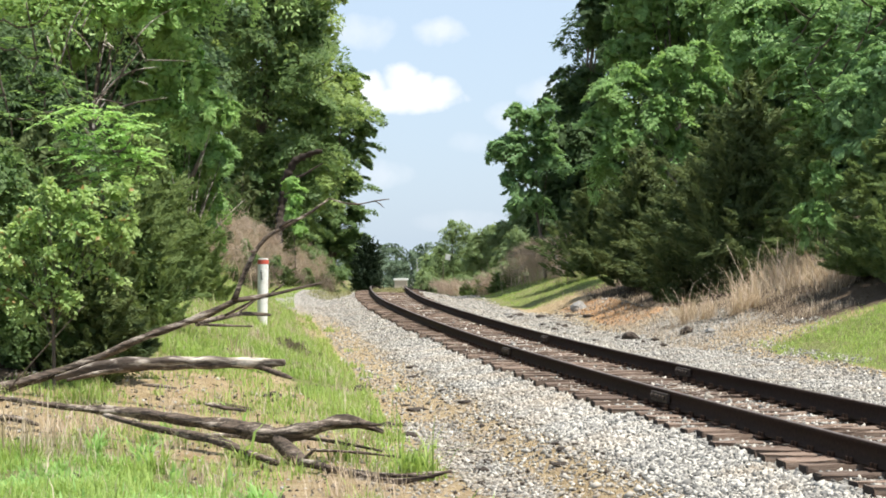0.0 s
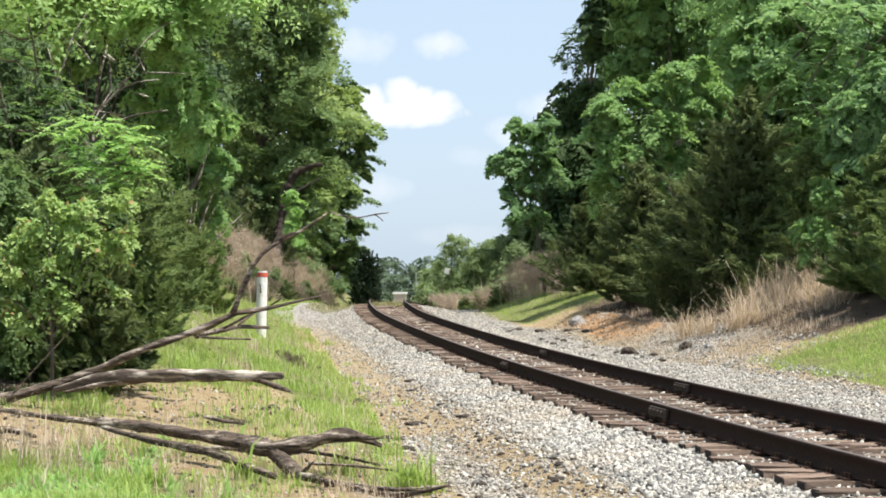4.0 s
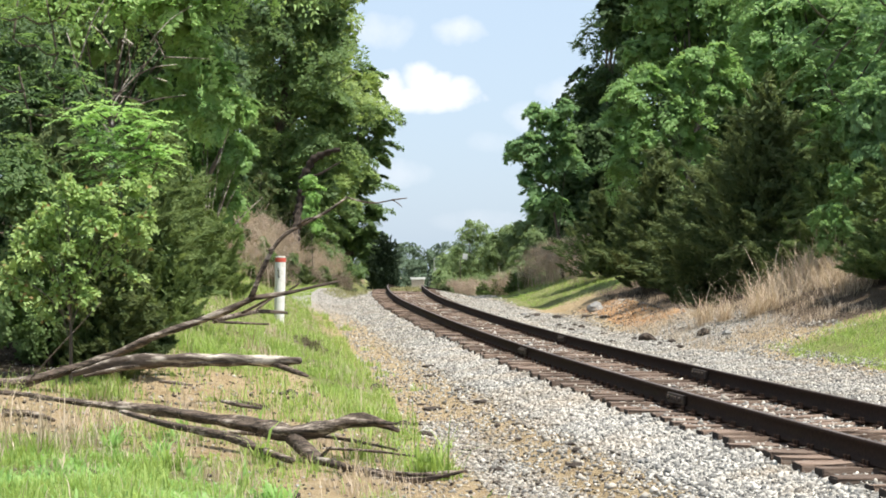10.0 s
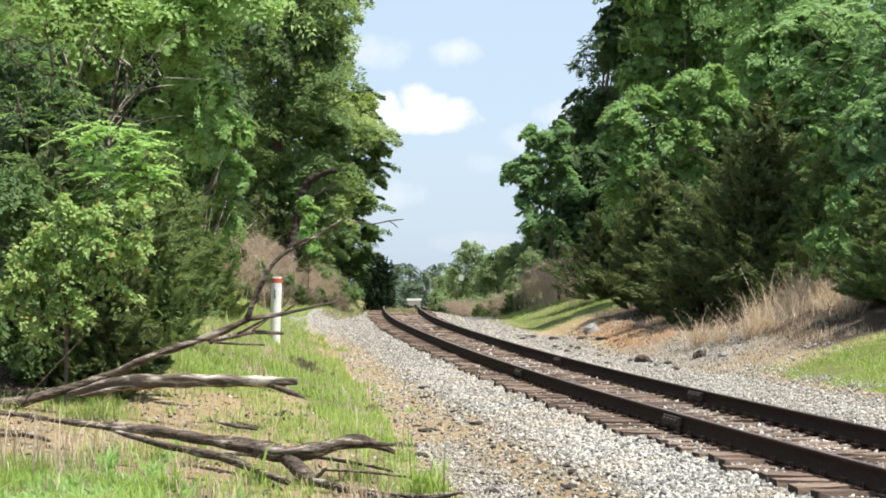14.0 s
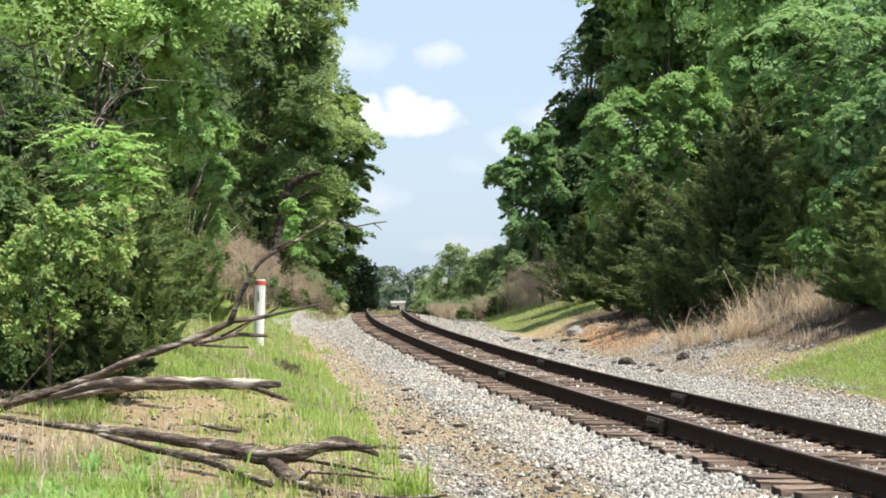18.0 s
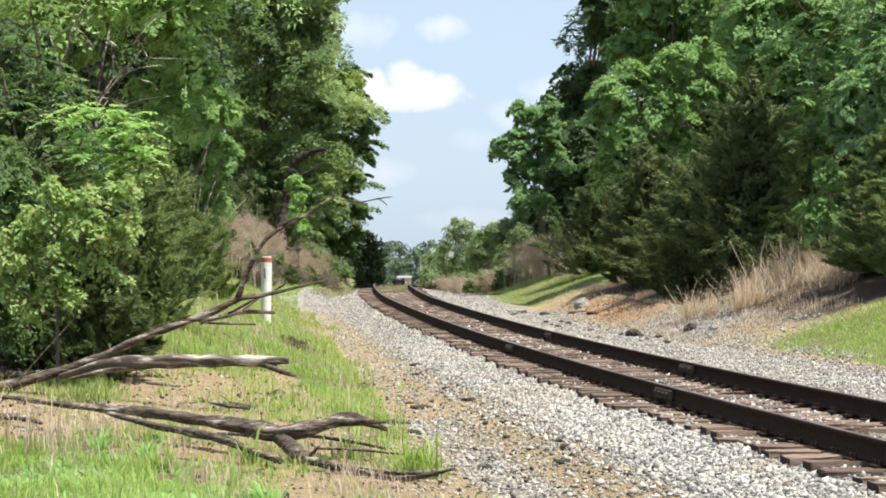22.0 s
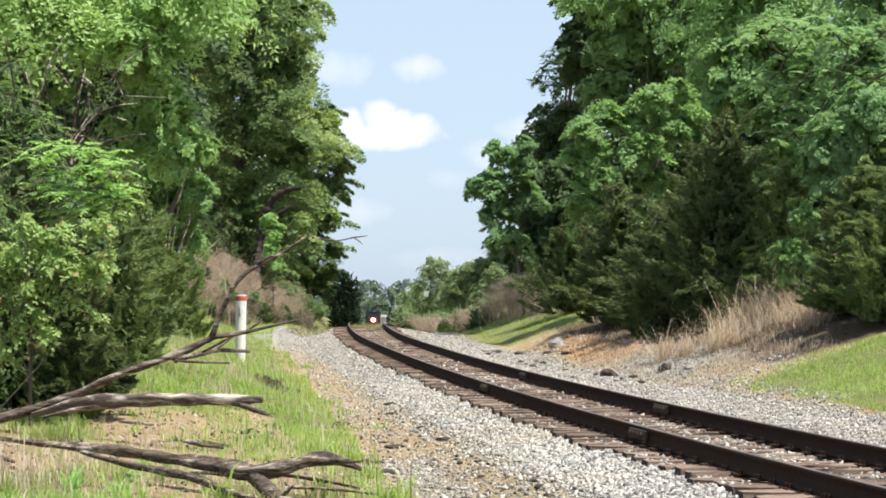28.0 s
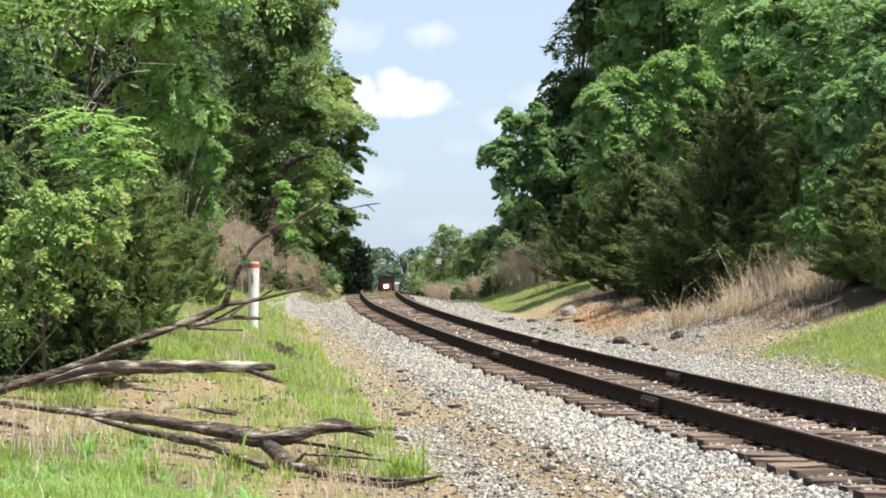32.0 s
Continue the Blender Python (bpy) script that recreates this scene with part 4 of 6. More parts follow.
dead_limb("long crooked dead branch arching up from the bank",
          [(-7.22, 24.00, -0.16), (-6.65, 24.00, -0.06), (-6.23, 24.00, 0.01), (-5.81, 24.00, 0.11), (-5.38, 24.00, 0.23), (-4.96, 24.00, 0.37), (-4.46, 24.00, 0.60), (-3.90, 24.00, 0.79), (-3.48, 24.00, 0.95), (-3.18, 24.00, 1.10)],
          [0.09, 0.085, 0.075, 0.062, 0.056, 0.052, 0.048, 0.044, 0.042, 0.04], 1,
          (([(-3.19, 24.00, 1.09), (-3.11, 24.00, 1.32), (-2.95, 24.00, 1.67), (-2.77, 24.00, 1.89), (-2.49, 24.00, 2.04), (-2.21, 24.00, 2.20), (-1.99, 24.00, 2.36)], [0.038, 0.034, 0.03, 0.027, 0.022, 0.015, 0.011]),
           ([(-2.00, 24.00, 2.36), (-1.85, 24.00, 2.31), (-1.64, 24.00, 2.28), (-1.42, 24.00, 2.32), (-1.24, 24.00, 2.34)], [0.011, 0.011, 0.01, 0.008, 0.005]),
           ([(-1.43, 24.00, 2.32), (-1.36, 24.00, 2.28), (-1.31, 24.00, 2.23)], [0.007, 0.005, 0.003]),
           ([(-3.21, 24.00, 1.09), (-2.77, 24.00, 1.15), (-2.42, 24.00, 1.23), (-2.09, 24.00, 1.30)], [0.036, 0.026, 0.022, 0.014]),
           ([(-3.36, 24.30, 0.90), (-3.15, 24.20, 1.00), (-2.92, 24.10, 1.12)], [0.016, 0.014, 0.008]),
           ([(-2.62, 24.00, 2.00), (-2.49, 23.90, 2.07), (-2.40, 23.80, 2.09)], [0.016, 0.02, 0.012]),
           ([(-2.93, 24.00, 1.72), (-2.96, 23.90, 1.69)], [0.02, 0.014])))
# the second fork is a thin dark tube added as the log's underside crack
dead_limb("bleached split log with a forked dark end",
          [(-5.36, 23.60, 0.16), (-4.92, 23.50, 0.27), (-4.56, 23.40, 0.33), (-3.99, 23.30, 0.35), (-3.29, 23.20, 0.35), (-2.80, 23.10, 0.35), (-2.47, 23.00, 0.36)],
          [0.03, 0.06, 0.078, 0.078, 0.068, 0.06, 0.04], 2,
          (([(-2.84, 23.10, 0.33), (-2.59, 23.00, 0.24), (-2.37, 22.90, 0.17)], [0.045, 0.032, 0.018]), ([(-5.19, 23.45, 0.14), (-4.48, 23.36, 0.28), (-3.78, 23.25, 0.31), (-3.15, 23.16, 0.32), (-2.73, 23.07, 0.33)], [0.02, 0.035, 0.034, 0.03, 0.02])), "fallen_log", BLEACHED)
dead_limb("dark weathered fallen branch lying on sandy soil",
          [(-6.49, 21.80, 0.10), (-5.89, 21.70, 0.06), (-5.42, 21.60, 0.03), (-5.05, 21.40, -0.01), (-4.50, 21.20, -0.06), (-3.84, 21.00, -0.10), (-3.26, 20.80, -0.18), (-2.74, 20.60, -0.23), (-2.29, 20.40, -0.30), (-1.93, 20.40, -0.25), (-1.64, 20.40, -0.17), (-1.40, 20.40, -0.18), (-1.14, 20.40, -0.28)],
          [0.02, 0.022, 0.024, 0.03, 0.042, 0.055, 0.066, 0.074, 0.09, 0.082, 0.078, 0.055, 0.016], 3,
          (([(-2.29, 20.40, -0.32), (-2.11, 20.20, -0.46), (-1.92, 20.00, -0.59)], [0.08, 0.065, 0.055]),
           ([(-1.96, 20.00, -0.54), (-1.89, 19.90, -0.47), (-1.81, 19.80, -0.39)], [0.022, 0.018, 0.01]),
           ([(-1.45, 20.40, -0.16), (-1.27, 20.30, -0.19), (-1.15, 20.30, -0.19)], [0.035, 0.025, 0.01])))
dead_limb("thin grey dead branch on the ground",
          [(-1.95, 19.60, -0.50), (-1.48, 19.20, -0.57), (-1.01, 18.90, -0.64), (-0.68, 18.80, -0.60), (-0.39, 18.80, -0.53)], [0.036, 0.034, 0.028, 0.022, 0.012], 4,
          (([(-1.61, 19.40, -0.55), (-1.08, 19.10, -0.59), (-0.57, 18.90, -0.60)], [0.02, 0.018, 0.012]),))
dead_limb("grey branch half buried in the grass",
          [(-4.17, 20.60, -0.08), (-3.73, 20.40, -0.18), (-3.28, 20.20, -0.25), (-2.84, 20.00, -0.33), (-2.46, 19.80, -0.45), (-2.18, 19.60, -0.52)], [0.02, 0.034, 0.038, 0.042, 0.042, 0.03], 5)
dead_limb("short dead twig on the soil", [(-3.36, 22.50, -0.10), (-3.11, 22.40, -0.14), (-2.85, 22.30, -0.17)], [0.012, 0.024, 0.016], 6)
dead_limb("short dead twig on the soil", [(-2.10, 20.80, -0.35), (-1.65, 20.60, -0.40), (-1.16, 20.40, -0.48)], [0.02, 0.02, 0.012], 7)
dead_limb("thin dark stick beside the fallen branch", [(-3.23, 21.5, -0.38), (-2.82, 21.3, -0.38), (-2.41, 21.1, -0.43)], [0.02, 0.024, 0.014], 31)
dead_limb("thin dark stick on sandy soil", [(-1.91, 20.3, -0.45), (-1.43, 20.2, -0.47), (-0.93, 20.0, -0.51)], [0.016, 0.016, 0.01], 32)
dead_limb("long thin grey stick on the ground", [(-1.97, 19.7, -0.53), (-1.48, 19.3, -0.59), (-1.01, 19.1, -0.61), (-0.45, 19.2, -0.58)], [0.03, 0.026, 0.024, 0.012], 33)
dead_limb("dark rotten stub in the grass", [(-5.82, 22.0, -0.28), (-5.5, 22.0, -0.27), (-5.16, 21.8, -0.32)], [0.05, 0.045, 0.02], 34)
dead_limb("short pale stick on sandy soil", [(-4.73, 26.0, -0.25), (-4.5, 26.0, -0.23), (-4.27, 26.0, -0.18)], [0.02, 0.024, 0.014], 35, wood=BLEACHED)
dead_limb("flat dark scrap of bark on the soil", [(-3.74, 25.0, -0.26), (-3.41, 24.8, -0.28), (-3.07, 24.6, -0.32)], [0.02, 0.035, 0.016], 36)
dead_limb("knotty dark twig standing off the long branch", [(-3.7, 24.2, 0.81), (-3.47, 24.6, 0.86), (-3.24, 25.0, 0.9), (-2.91, 25.4, 0.88)], [0.035, 0.032, 0.028, 0.02], 8, (([(-3.33, 24.9, 0.88), (-3.19, 25.0, 0.99), (-3.03, 25.1, 1.12)], [0.02, 0.02, 0.014]), ([(-3.69, 24.2, 0.79), (-3.37, 24.4, 0.77), (-3.05, 24.6, 0.75)], [0.016, 0.014, 0.01]), ([(-2.74, 24.1, 1.19), (-2.63, 24.0, 1.25), (-2.57, 24.0, 1.3)], [0.012, 0.012, 0.007])))
dead_limb("thin bare stalk arching over the grass", [(-5.70, 22.00, -0.06), (-5.45, 22.00, 0.23), (-5.13, 22.00, 0.58), (-4.67, 22.00, 1.07)], [0.008, 0.007, 0.006, 0.003], 9, name="dry_stalk")

rng = np.random.default_rng(77)
yy, oo = rng.uniform(17.5, 29, 3000), rng.uniform(-10, -2.4, 3000)
tw = np.array([(centre(a) + b, a, rail_height(a) + section(b, a) + 0.012) for a, b in zip(yy, oo)])
flat_way = np.stack([np.cos(yy * 40), np.sin(yy * 40), np.zeros(3000)], 1) * 3
tagged(new("twig_litter", leaf_mesh("twig_litter", tw, flat_way, 0.16, 0.012, rng, BRUSH, 2.0, 0.25)), "dry twigs and bark scraps strewn on sandy soil", "litter", kind="stuff")

yy, oo = rng.uniform(43, 66, 1800), rng.uniform(3.6, 9.5, 1800)
tw = np.array([(centre(a) + b, a, rail_height(a) + section(b, a) + 0.015) for a, b in zip(yy, oo)])
flat_way = np.stack([np.cos(yy * 40), np.sin(yy * 40), np.zeros(1800)], 1) * 3
tagged(new("bank_litter", leaf_mesh("bank_litter", tw, flat_way, 0.26, 0.035, rng, BARK, 2.0, 0.25)), "dead twigs and bark scraps on the bank across the rails", "litter", kind="stuff")

# ---- marker post ----
post = tagged(new("marker_post"), "weathered white wooden marker post with a red band and cap", "post")
pp = Vector((-5.23, 44.00, 0.35))
post.location = (pp.x, pp.y, ground_z(pp.x, pp.y) - 0.05)
top = 1.812 - post.location.z


def round_post(r0, r1, h0, h1, sides=20, bev=0.012):
    bm = bmesh.new()
    bmesh.ops.create_cone(bm, cap_ends=True, segments=sides, radius1=r0, radius2=r1, depth=h1 - h0, matrix=Matrix.Translation((0, 0, (h0 + h1) / 2)))
    bmesh.ops.bevel(bm, geom=[e for e in bm.edges if abs(e.verts[0].co.z - e.verts[1].co.z) < 1e-4], offset=bev, segments=2, affect="EDGES")
    return bm


shaft = part("shaft", round_post(0.118, 0.124, 0, top - 0.135), POST_WHITE, post)
part("band", round_post(0.127, 0.127, top - 0.137, top - 0.04), POST_RED, post, "faded red painted band")
part("cap", round_post(0.122, 0.118, top - 0.042, top), POST_WHITE, post)
bm = bmesh.new()
for k, (w_, h_, z_) in enumerate(((0.022, 0.03, 0.26), (0.05, 0.018, 0.3), (0.018, 0.14, 0.37), (0.04, 0.02, 0.44))):
    box_bm(w_, 0.012, h_, (-0.03 + 0.006 * k, -0.124, top - z_ * 1.1), 0.003, bm)
part("marking", bm, BLACK, shaft, "worn black painted marking")
post.rotation_euler = (0, radians(1.5), 0)

# ---- loose rocks ----


def rock(label, x, y, sx, sy, sz, material, seed, name="rock", cat="rock"):
    bm = bmesh.new()
    bmesh.ops.create_icosphere(bm, subdivisions=3, radius=1)
    for v in bm.verts:
        q = v.co * 1.1 + Vector((seed, 0, 0))
        v.co *= 1 + 0.35 * noise.noise(q) + 0.15 * noise.noise(q * 3)
        v.co = Vector((v.co.x * sx, v.co.y * sy, max(v.co.z, -0.5) * sz))
    ob = part(name, bm, material)
    ob.location = (x, y, ground_z(x, y) + sz * 0.35)
    ob.rotation_euler = (0, 0, seed * 1.3)
    return tagged(ob, label, cat)


def rock_on(label, px, sx, sy, sz, material, seed, name="rock"):
    return rock(label, px[0], px[1], sx, sy, sz, material, seed, name)


rock_on("pale grey boulder on the orange bank", (2.88, 62.00, 0.62), 0.3, 0.25, 0.22, ROCK, 1.0, "boulder")
rock_on("dark lump of rotten tie wood on gravel", (3.50, 48.00, 0.11), 0.24, 0.2, 0.16, ROCK_DARK, 2.0, "wood_chunk")
rock_on("dark broken wood lump on gravel", (4.80, 47.00, 0.06), 0.16, 0.14, 0.13, ROCK_DARK, 3.0, "wood_chunk")
rock_on("small dark lump on gravel", (4.02, 47.00, 0.06), 0.1, 0.1, 0.06, ROCK_DARK, 4.0, "wood_chunk")
rock_on("dark clod at the edge of the grass", (-2.06, 30.00, -0.11), 0.09, 0.09, 0.09, ROCK_DARK, 5.0, "earth_clod")
rock_on("dark flat clod on the path", (-1.35, 25.00, -0.34), 0.1, 0.09, 0.05, ROCK_DARK, 6.0, "earth_clod")
rock_on("dark flat clod on the path", (-1.02, 24.00, -0.36), 0.13, 0.09, 0.05, ROCK_DARK, 7.0, "earth_clod")
rock_on("brown clod on sandy soil", (-3.05, 27.00, -0.25), 0.1, 0.09, 0.05, ROCK_DARK, 8.0, "earth_clod")
rock_on("dark splinter beside the far rail", (3.66, 31.00, -0.18), 0.28, 0.08, 0.05, ROCK_DARK, 9.0, "wood_chunk")
rock_on("dark lump of earth near the gravel", (2.62, 52.00, 0.13), 0.12, 0.12, 0.06, ROCK_DARK, 10.0, "earth_clod")
rock_on("dark clod on the gravel path", (-0.08, 20.00, -0.36), 0.08, 0.06, 0.04, ROCK_DARK, 11.0, "earth_clod")
rock_on("dark clod on the gravel path", (0.68, 19.00, -0.45), 0.09, 0.05, 0.03, ROCK_DARK, 12.0, "earth_clod")

rr = random.Random(9)
for k in range(26):
    y = rr.uniform(43, 66)
    o = rr.uniform(3.2, 7.4)
    sz = rr.uniform(0.05, 0.13)
    rock("dark clod of earth on the stony bank", centre(y) + o, y, sz * 1.5, sz, sz * 0.6, ROCK_DARK if k % 3 else ROCK, 20.0 + k, "earth_clod" if k % 3 else "stone")
for k in range(16):
    y = rr.uniform(18, 29)
    o = rr.uniform(-5.4, -2.3)
    sz = rr.uniform(0.03, 0.06)
    rock("brown clod on the sandy path", centre(y) + o, y, sz * 1.6, sz, sz * 0.6, ROCK_DARK, 60.0 + k, "earth_clod")
for k in range(22):
    y, o = rr.uniform(18.5, 27), rr.uniform(-8.2, -3.2)
    tuft("small green weed on sandy soil", centre(y) + o, y, rr.randrange(14, 40), 0.05, rr.uniform(0.06, 0.16), GRASS_GREEN, 500 + k, 0.007, 1.0, "weed_clump")
for k in range(34):
    y, o = rr.uniform(25, 48), rr.uniform(-6.6, -3.7)
    tuft("taller grass clump on the bank", centre(y) + o, y, rr.randrange(40, 110), rr.uniform(0.06, 0.18), rr.uniform(0.14, 0.3), GRASS_GREEN if k % 4 else GRASS_DRY, 560 + k, 0.006, 1.1)
for k in range(9):
    y, o = rr.uniform(26, 44), rr.uniform(-3.6, -2.3)
    sz = rr.uniform(0.04, 0.09)
    rock("dark clod on the brown path beside the ballast", centre(y) + o, y, sz * 2.0, sz, sz * 0.5, ROCK_DARK, 90.0 + k, "earth_clod")
for k in range(12):
    y, o = rr.uniform(30, 60), rr.uniform(-3.9, -3.0)
    tuft("small green weed at the edge of the gravel", centre(y) + o, y, rr.randrange(20, 50), 0.09, rr.uniform(0.1, 0.2), GRASS_GREEN, 540 + k, 0.009, 1.0, "weed_clump")

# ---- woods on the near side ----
broadleaf("leafy tree in the thicket, its leaves darkened for deep shade", (-7.61, 33.00, 0.51),
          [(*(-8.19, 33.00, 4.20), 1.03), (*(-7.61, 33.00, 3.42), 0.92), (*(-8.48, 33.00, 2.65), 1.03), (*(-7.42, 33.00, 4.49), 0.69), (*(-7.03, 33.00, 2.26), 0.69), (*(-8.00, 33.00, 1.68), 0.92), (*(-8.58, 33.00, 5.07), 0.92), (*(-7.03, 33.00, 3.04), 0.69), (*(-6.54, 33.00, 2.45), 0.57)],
          24000, 0.09, LEAF_SHADED, 0.08, 20, shell=0.3, name="young_tree")
frond_tree("bright green sumac leaning out of the thicket with feathered leaves", (-5.54, 26.00),
           [(-5.54, 25.82, 3.60, 0.35), (-5.29, 26.00, 3.57, 0.35), (-5.02, 26.18, 3.51, 0.35), (-4.79, 25.82, 3.33, 0.35), (-5.17, 26.00, 3.34, 0.35), (-5.58, 26.18, 3.34, 0.35), (-5.03, 25.82, 3.09, 0.35), (-4.85, 26.00, 3.01, 0.35), (-5.84, 26.18, 3.49, 0.35), (-5.32, 25.82, 3.00, 0.35), (-5.70, 26.00, 3.06, 0.35), (-4.94, 26.18, 2.72, 0.35), (-5.17, 25.82, 2.74, 0.35), (-4.73, 26.00, 2.93, 0.35), (-5.50, 26.18, 2.76, 0.35)],
           11, 0.42, LEAF_BRIGHT, 21, "sumac")
frond_tree("tall young walnut with long feathered leaves", (-7.6, 31.0),
           [(-7.78, 30.75, 5.58, 0.50), (-7.39, 31.00, 5.51, 0.50), (-7.72, 31.25, 5.17, 0.50), (-7.87, 30.75, 4.77, 0.50), (-7.48, 31.00, 4.66, 0.50), (-7.24, 31.25, 4.44, 0.50), (-7.78, 30.75, 4.36, 0.50), (-6.89, 31.00, 4.59, 0.50), (-6.78, 31.25, 4.34, 0.50), (-7.42, 30.75, 5.85, 0.50), (-7.08, 31.00, 5.84, 0.50), (-8.00, 31.25, 6.02, 0.50), (-7.69, 30.75, 4.00, 0.50), (-7.20, 31.00, 4.08, 0.50), (-8.09, 31.25, 5.28, 0.50), (-8.23, 30.75, 5.58, 0.50), (-8.30, 31.00, 4.52, 0.50), (-7.35, 31.25, 5.01, 0.50)],
           5, 0.55, LEAF_WALNUT, 41, "walnut_tree", 0.07)
broadleaf("dense dark shrub at the foot of the thicket", (-6.2, 26.0, 0.3),
          [(-6.36, 25.75, 2.32, 0.50), (-6.42, 26.00, 1.57, 0.60), (-6.02, 26.25, 1.09, 0.50), (-6.50, 25.70, 0.81, 0.60), (-5.80, 26.00, 0.64, 0.40), (-6.32, 26.20, 0.48, 0.40), (-5.54, 25.82, 0.79, 0.35), (-5.24, 26.00, 1.07, 0.32), (-5.30, 26.14, 0.61, 0.28), (-6.58, 25.70, 2.81, 0.60), (-5.96, 26.00, 1.94, 0.50), (-5.54, 26.18, 1.72, 0.35), (-6.80, 25.70, 1.11, 0.60), (-6.50, 26.00, 0.19, 0.35), (-5.77, 26.15, 0.30, 0.30)],
          22000, 0.075, LEAF_LOCUST, 0.04, 45, "shrub", 0.36, 0.25, 5, "leafy_shrub", 0.6, per=60)
broadleaf("yellow-green leafy shrub at the edge of the thicket", (-5.62, 24.6, 0.28),
          [(-5.62, 24.48, 2.57, 0.15), (-5.51, 24.60, 2.41, 0.13), (-5.96, 24.72, 2.21, 0.15), (-5.75, 24.48, 2.10, 0.15), (-6.08, 24.60, 1.99, 0.15), (-5.58, 24.72, 2.14, 0.13), (-5.26, 24.48, 2.06, 0.15), (-5.12, 24.60, 2.15, 0.15), (-4.94, 24.72, 2.05, 0.15), (-4.68, 24.48, 2.06, 0.15), (-4.58, 24.60, 2.15, 0.12), (-4.81, 24.72, 1.95, 0.13), (-5.62, 24.48, 1.70, 0.17), (-5.48, 24.60, 1.78, 0.15), (-5.96, 24.72, 1.56, 0.17), (-6.12, 24.48, 1.63, 0.16), (-6.24, 24.60, 1.83, 0.16), (-5.38, 24.72, 2.32, 0.12), (-5.03, 24.48, 1.98, 0.15), (-5.21, 24.60, 2.48, 0.14), (-4.87, 24.72, 2.49, 0.13), (-4.64, 24.48, 2.57, 0.12), (-5.72, 24.60, 1.18, 0.15), (-6.11, 24.72, 1.12, 0.16), (-5.40, 24.48, 1.13, 0.13), (-6.24, 24.60, 1.27, 0.16), (-5.96, 24.72, 0.89, 0.14), (-5.53, 24.48, 1.40, 0.15), (-5.86, 24.60, 1.83, 0.14), (-5.31, 24.72, 1.56, 0.12), (-6.34, 24.48, 1.49, 0.20), (-5.03, 24.60, 1.56, 0.14), (-4.83, 24.72, 1.38, 0.10)],
          4600, 0.08, LEAF_SHRUB, 0.022, 22, "shrub", 0.32, 0.2, 20, "leafy_shrub", 0.62, per=14)
for k, (x, y, h, r, n) in enumerate(((-5.33, 25.9, 2.1, 0.6, 24000), (-6.35, 27.4, 3.5, 1.0, 30000), (-7.1, 41.0, 3.4, 1.1, 26000), (-6.6, 43.0, 1.9, 0.7, 18000), (-6.59, 34.0, 3.7, 0.95, 26000), (-5.75, 32.0, 2.6, 0.75, 20000))):
    cedar_tree("dense dark green cedar in the thicket" if k < 2 else "olive-green cedar in the thicket with sunlit plumes", (x, y), h, r, n, NEEDLE if k < 2 else NEEDLE_OLIVE, 200 + k, 0.09, sharp=0.6, group="cedars in the near thicket")
broadleaf("dense green tree filling the wood's edge, leaves darkened for shade", (-11.38, 62.00, 2.11),
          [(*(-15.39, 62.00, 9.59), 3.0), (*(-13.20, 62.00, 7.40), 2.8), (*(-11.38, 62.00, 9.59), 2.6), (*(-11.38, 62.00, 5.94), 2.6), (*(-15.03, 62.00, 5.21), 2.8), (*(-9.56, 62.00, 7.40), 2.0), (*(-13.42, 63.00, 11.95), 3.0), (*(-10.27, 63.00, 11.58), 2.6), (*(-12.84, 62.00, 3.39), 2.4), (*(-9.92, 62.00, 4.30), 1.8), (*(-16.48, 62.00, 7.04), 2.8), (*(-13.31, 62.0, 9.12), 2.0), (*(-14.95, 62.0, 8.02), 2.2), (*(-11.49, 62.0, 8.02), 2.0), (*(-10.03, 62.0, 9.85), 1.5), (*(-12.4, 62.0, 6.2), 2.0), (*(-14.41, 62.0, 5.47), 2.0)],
          80000, 0.19, LEAF_SHADED, 0.25, 27, shell=0.3)
broadleaf("dense dark tree deep in the wood", (-18.96, 152.00, 3.62),
          [(*(-21.64, 152.00, 21.50), 5.08), (*(-17.17, 152.00, 21.50), 5.33), (*(-19.85, 152.00, 15.24), 5.33), (*(-15.38, 152.00, 16.14), 5.08), (*(-21.64, 152.00, 9.43), 5.08), (*(-17.17, 152.00, 9.43), 5.08), (*(-14.13, 153.00, 9.48), 3.81), (*(-15.48, 153.00, 25.68), 4.32), (*(-20.43, 153.00, 27.04), 5.08), (*(-14.13, 153.00, 19.39), 2.92), (*(-15.83, 152.00, 5.86), 3.17), (*(-19.85, 152.00, 5.41), 3.17)],
          60000, 0.4, LEAF_OLIVE, 0.4, 28, squash=(0.15, 0.4), shell=0.35, slim=0.3, level=0.6)
